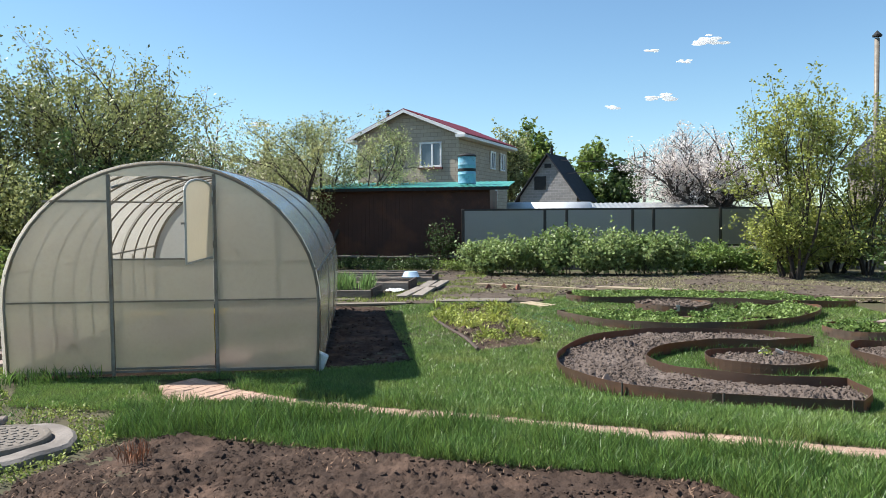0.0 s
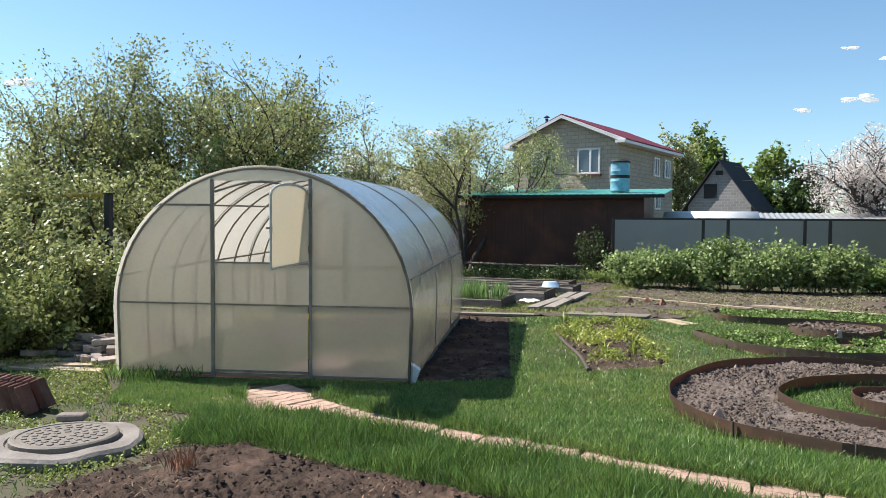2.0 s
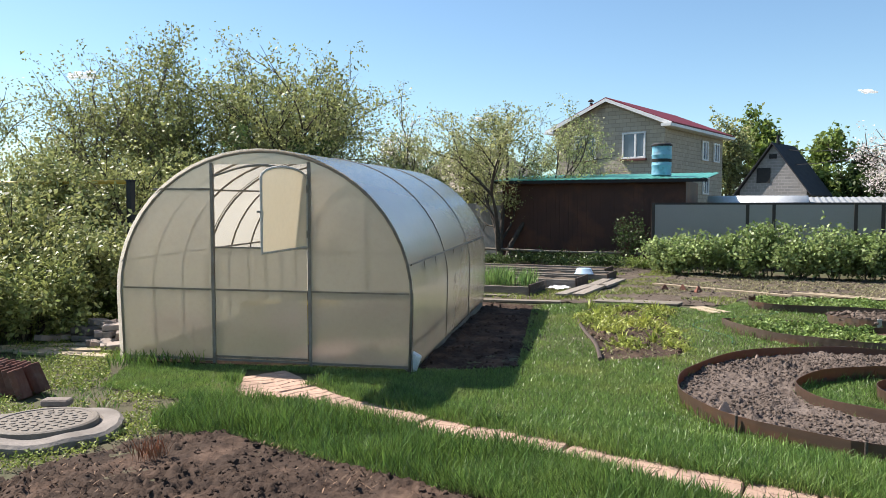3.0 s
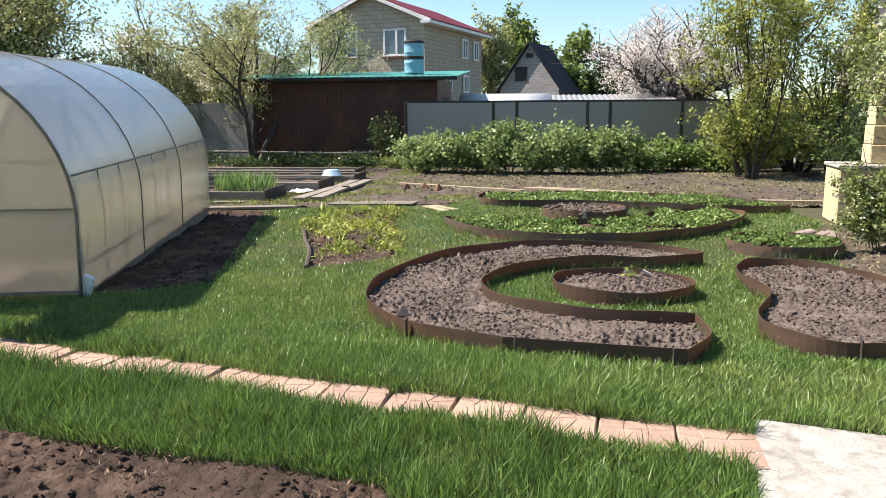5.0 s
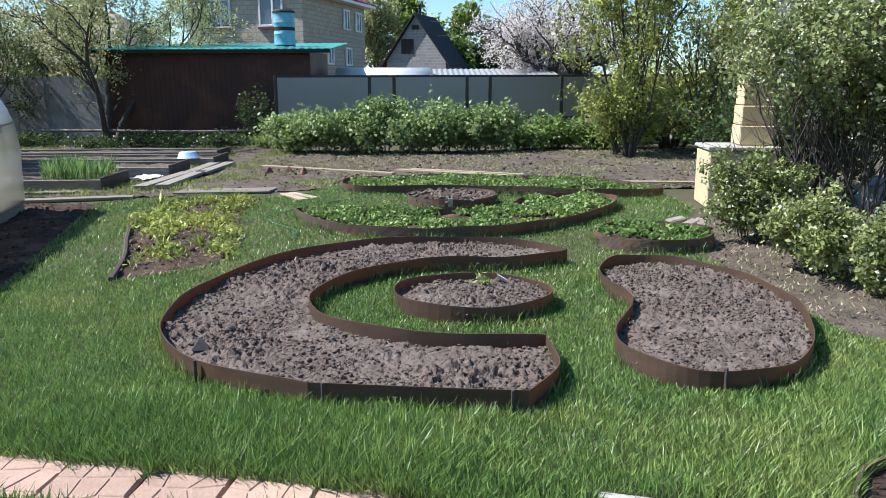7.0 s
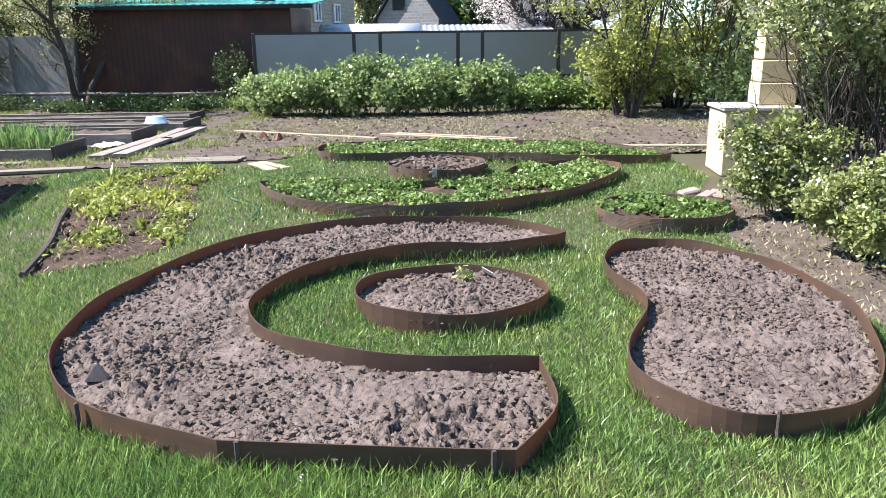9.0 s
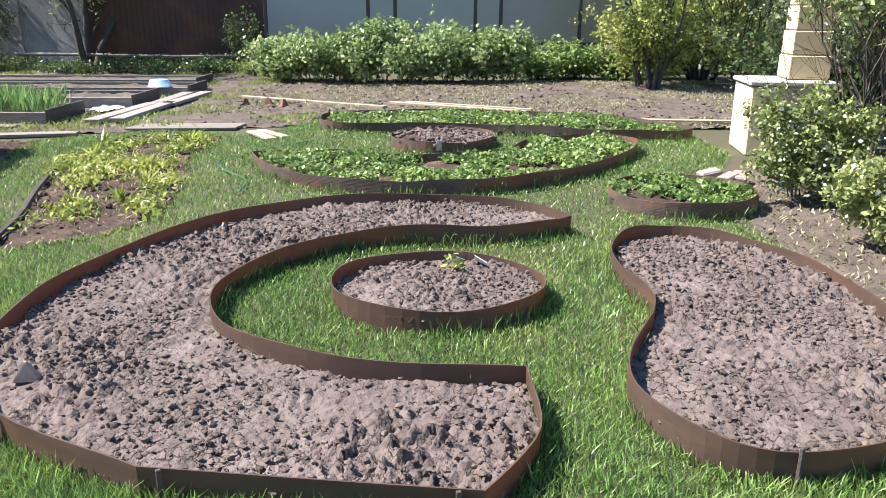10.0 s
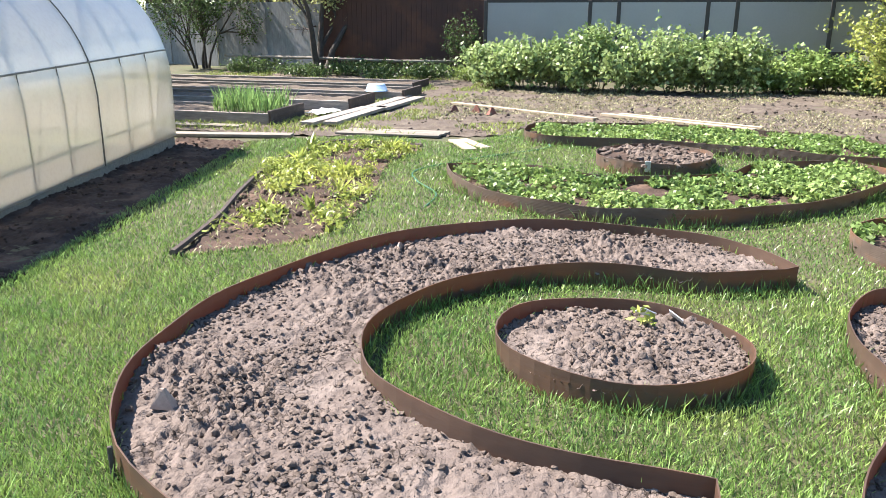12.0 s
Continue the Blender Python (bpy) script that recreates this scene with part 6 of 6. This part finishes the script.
x, y = scatter([(-5.0, 6.05), (-4.7, 5.75), (-4.0, 6.2), (-4.1, 6.5)], 900, rg_)
blades("base_weeds", x, y, np.zeros(len(x)), 0.14, 0.012, rg_, GRASS_LONG, lean=0.8, label="tall weeds at the foot of the greenhouse", category="weeds")

x, y = scatter(BUSH_SOIL, 260, rg_)
blades("bush_litter", x, y, np.full(len(x), 0.006), 0.03, 0.014, rg_, LITTER, lean=2.0, label="dry leaf litter under the bushes", category="litter")
fx, fy = [], []
for poly in (CRESCENT, ROUND_BED, KIDNEY, STRAW_FRONT, STRAW_BACK, ROUND_STRAW, ROUND_BACK):
    q = np.array(poly + poly[:1])
    ln = np.r_[0, np.cumsum(np.hypot(*np.diff(q, axis=0).T))]
    n = int(ln[-1] * 260)
    u = rg_.uniform(0, ln[-1], n)
    u = u[vnoise(u * 3 + 5, u * 0 + len(poly)) > 0.3]
    px, py = np.interp(u, ln, q[:, 0]) + rg_.normal(size=len(u)) * 0.02, np.interp(u, ln, q[:, 1]) + rg_.normal(size=len(u)) * 0.02
    k = ~inside(px, py, poly)
    fx.append(px[k])
    fy.append(py[k])
fx, fy = np.concatenate(fx), np.concatenate(fy)
blades("edge_grass", fx, fy, np.zeros(len(fx)), 0.095, 0.006, rg_, GRASS, lean=0.8, label="longer grass tufts along the bed edging", category="grass")
tx, ty = [], []
for d in np.arange(0.336, seg[-1], 0.372):
    if rg_.random() < 0.85:
        n = int(rg_.integers(25, 90))
        cx, cy = np.interp(d, seg, line[:, 0]), np.interp(d, seg, line[:, 1])
        off = rg_.choice([-0.16, 0.16, 0.2, -0.2])
        tx.append(cx + rg_.normal(size=n) * 0.02 + 0.2 * off)
        ty.append(cy + rg_.normal(size=n) * 0.04 + off)
blades("joint_grass", np.concatenate(tx), np.concatenate(ty), np.zeros(sum(len(a) for a in tx)), 0.085, 0.006, rg_, GRASS_LONG, lean=1.0, label="grass tufts growing in the paving joints", category="grass")
TARP = mat("teal_tarpaulin", (0.12, 0.26, 0.27), (0.42, 0.46, 0.45), scale=9, rough=0.5, bump=0.3, fine=14)
bundle = Geo().box((0, 0, 0.2), (0.6, 0.5, 0.40), 0, 0.1)
bundle.v = [(x + 0.05 * math.sin(9 * z + 3 * y), y + 0.05 * math.sin(8 * x), z if z < 0.05 else z + 0.05 * math.sin(7 * x + 5 * y)) for x, y, z in bundle.v]
solo("tarpaulin", bundle, TARP, "teal and white tarpaulin bundle lying behind the bushes", "tarpaulin", (7.9, 11.3, 0), 25)

sprig = rd.normal(size=(30, 3)) * np.array([0.03, 0.03, 0.02]) + np.array([0, 0, 0.06])
solo("sprig", leaf_mesh("sprig", sprig, 0.022, rd, 2.2, 0.4), SEEDLING, "small yellow-green seedling in a round bed", "plant", (2.60, 7.62, 0.08), kind="stuff")

# ---- clouds ----
rc = np.random.default_rng(31)
for x, y, z, w in ((223, 950, 213, 44), (190, 950, 192, 22), (152, 950, 206, 18), (164, 950, 147, 40), (106, 950, 138, 24), (-336, 950, 125, 30), (-1055, 950, 225, 70), (60, 1200, 80, 30)):
    g = Geo()
    for k in range(14):
        s = w * rc.uniform(0.05, 0.15)
        o = (rc.uniform(-0.35, 0.35) * w, rc.uniform(-0.2, 0.2) * w, abs(rc.normal()) * w * 0.08)
        g.add([(o[0] + p[0] * s * 1.6, o[1] + p[1] * s, o[2] + p[2] * s * 0.35) for p in ICO_V], [tuple(f) for f in ICO_F])
    solo("cloud", g, CLOUD, "small white fair-weather cloud", "cloud", (x, y, z), 0, group="clouds", kind="structure", smooth=True)
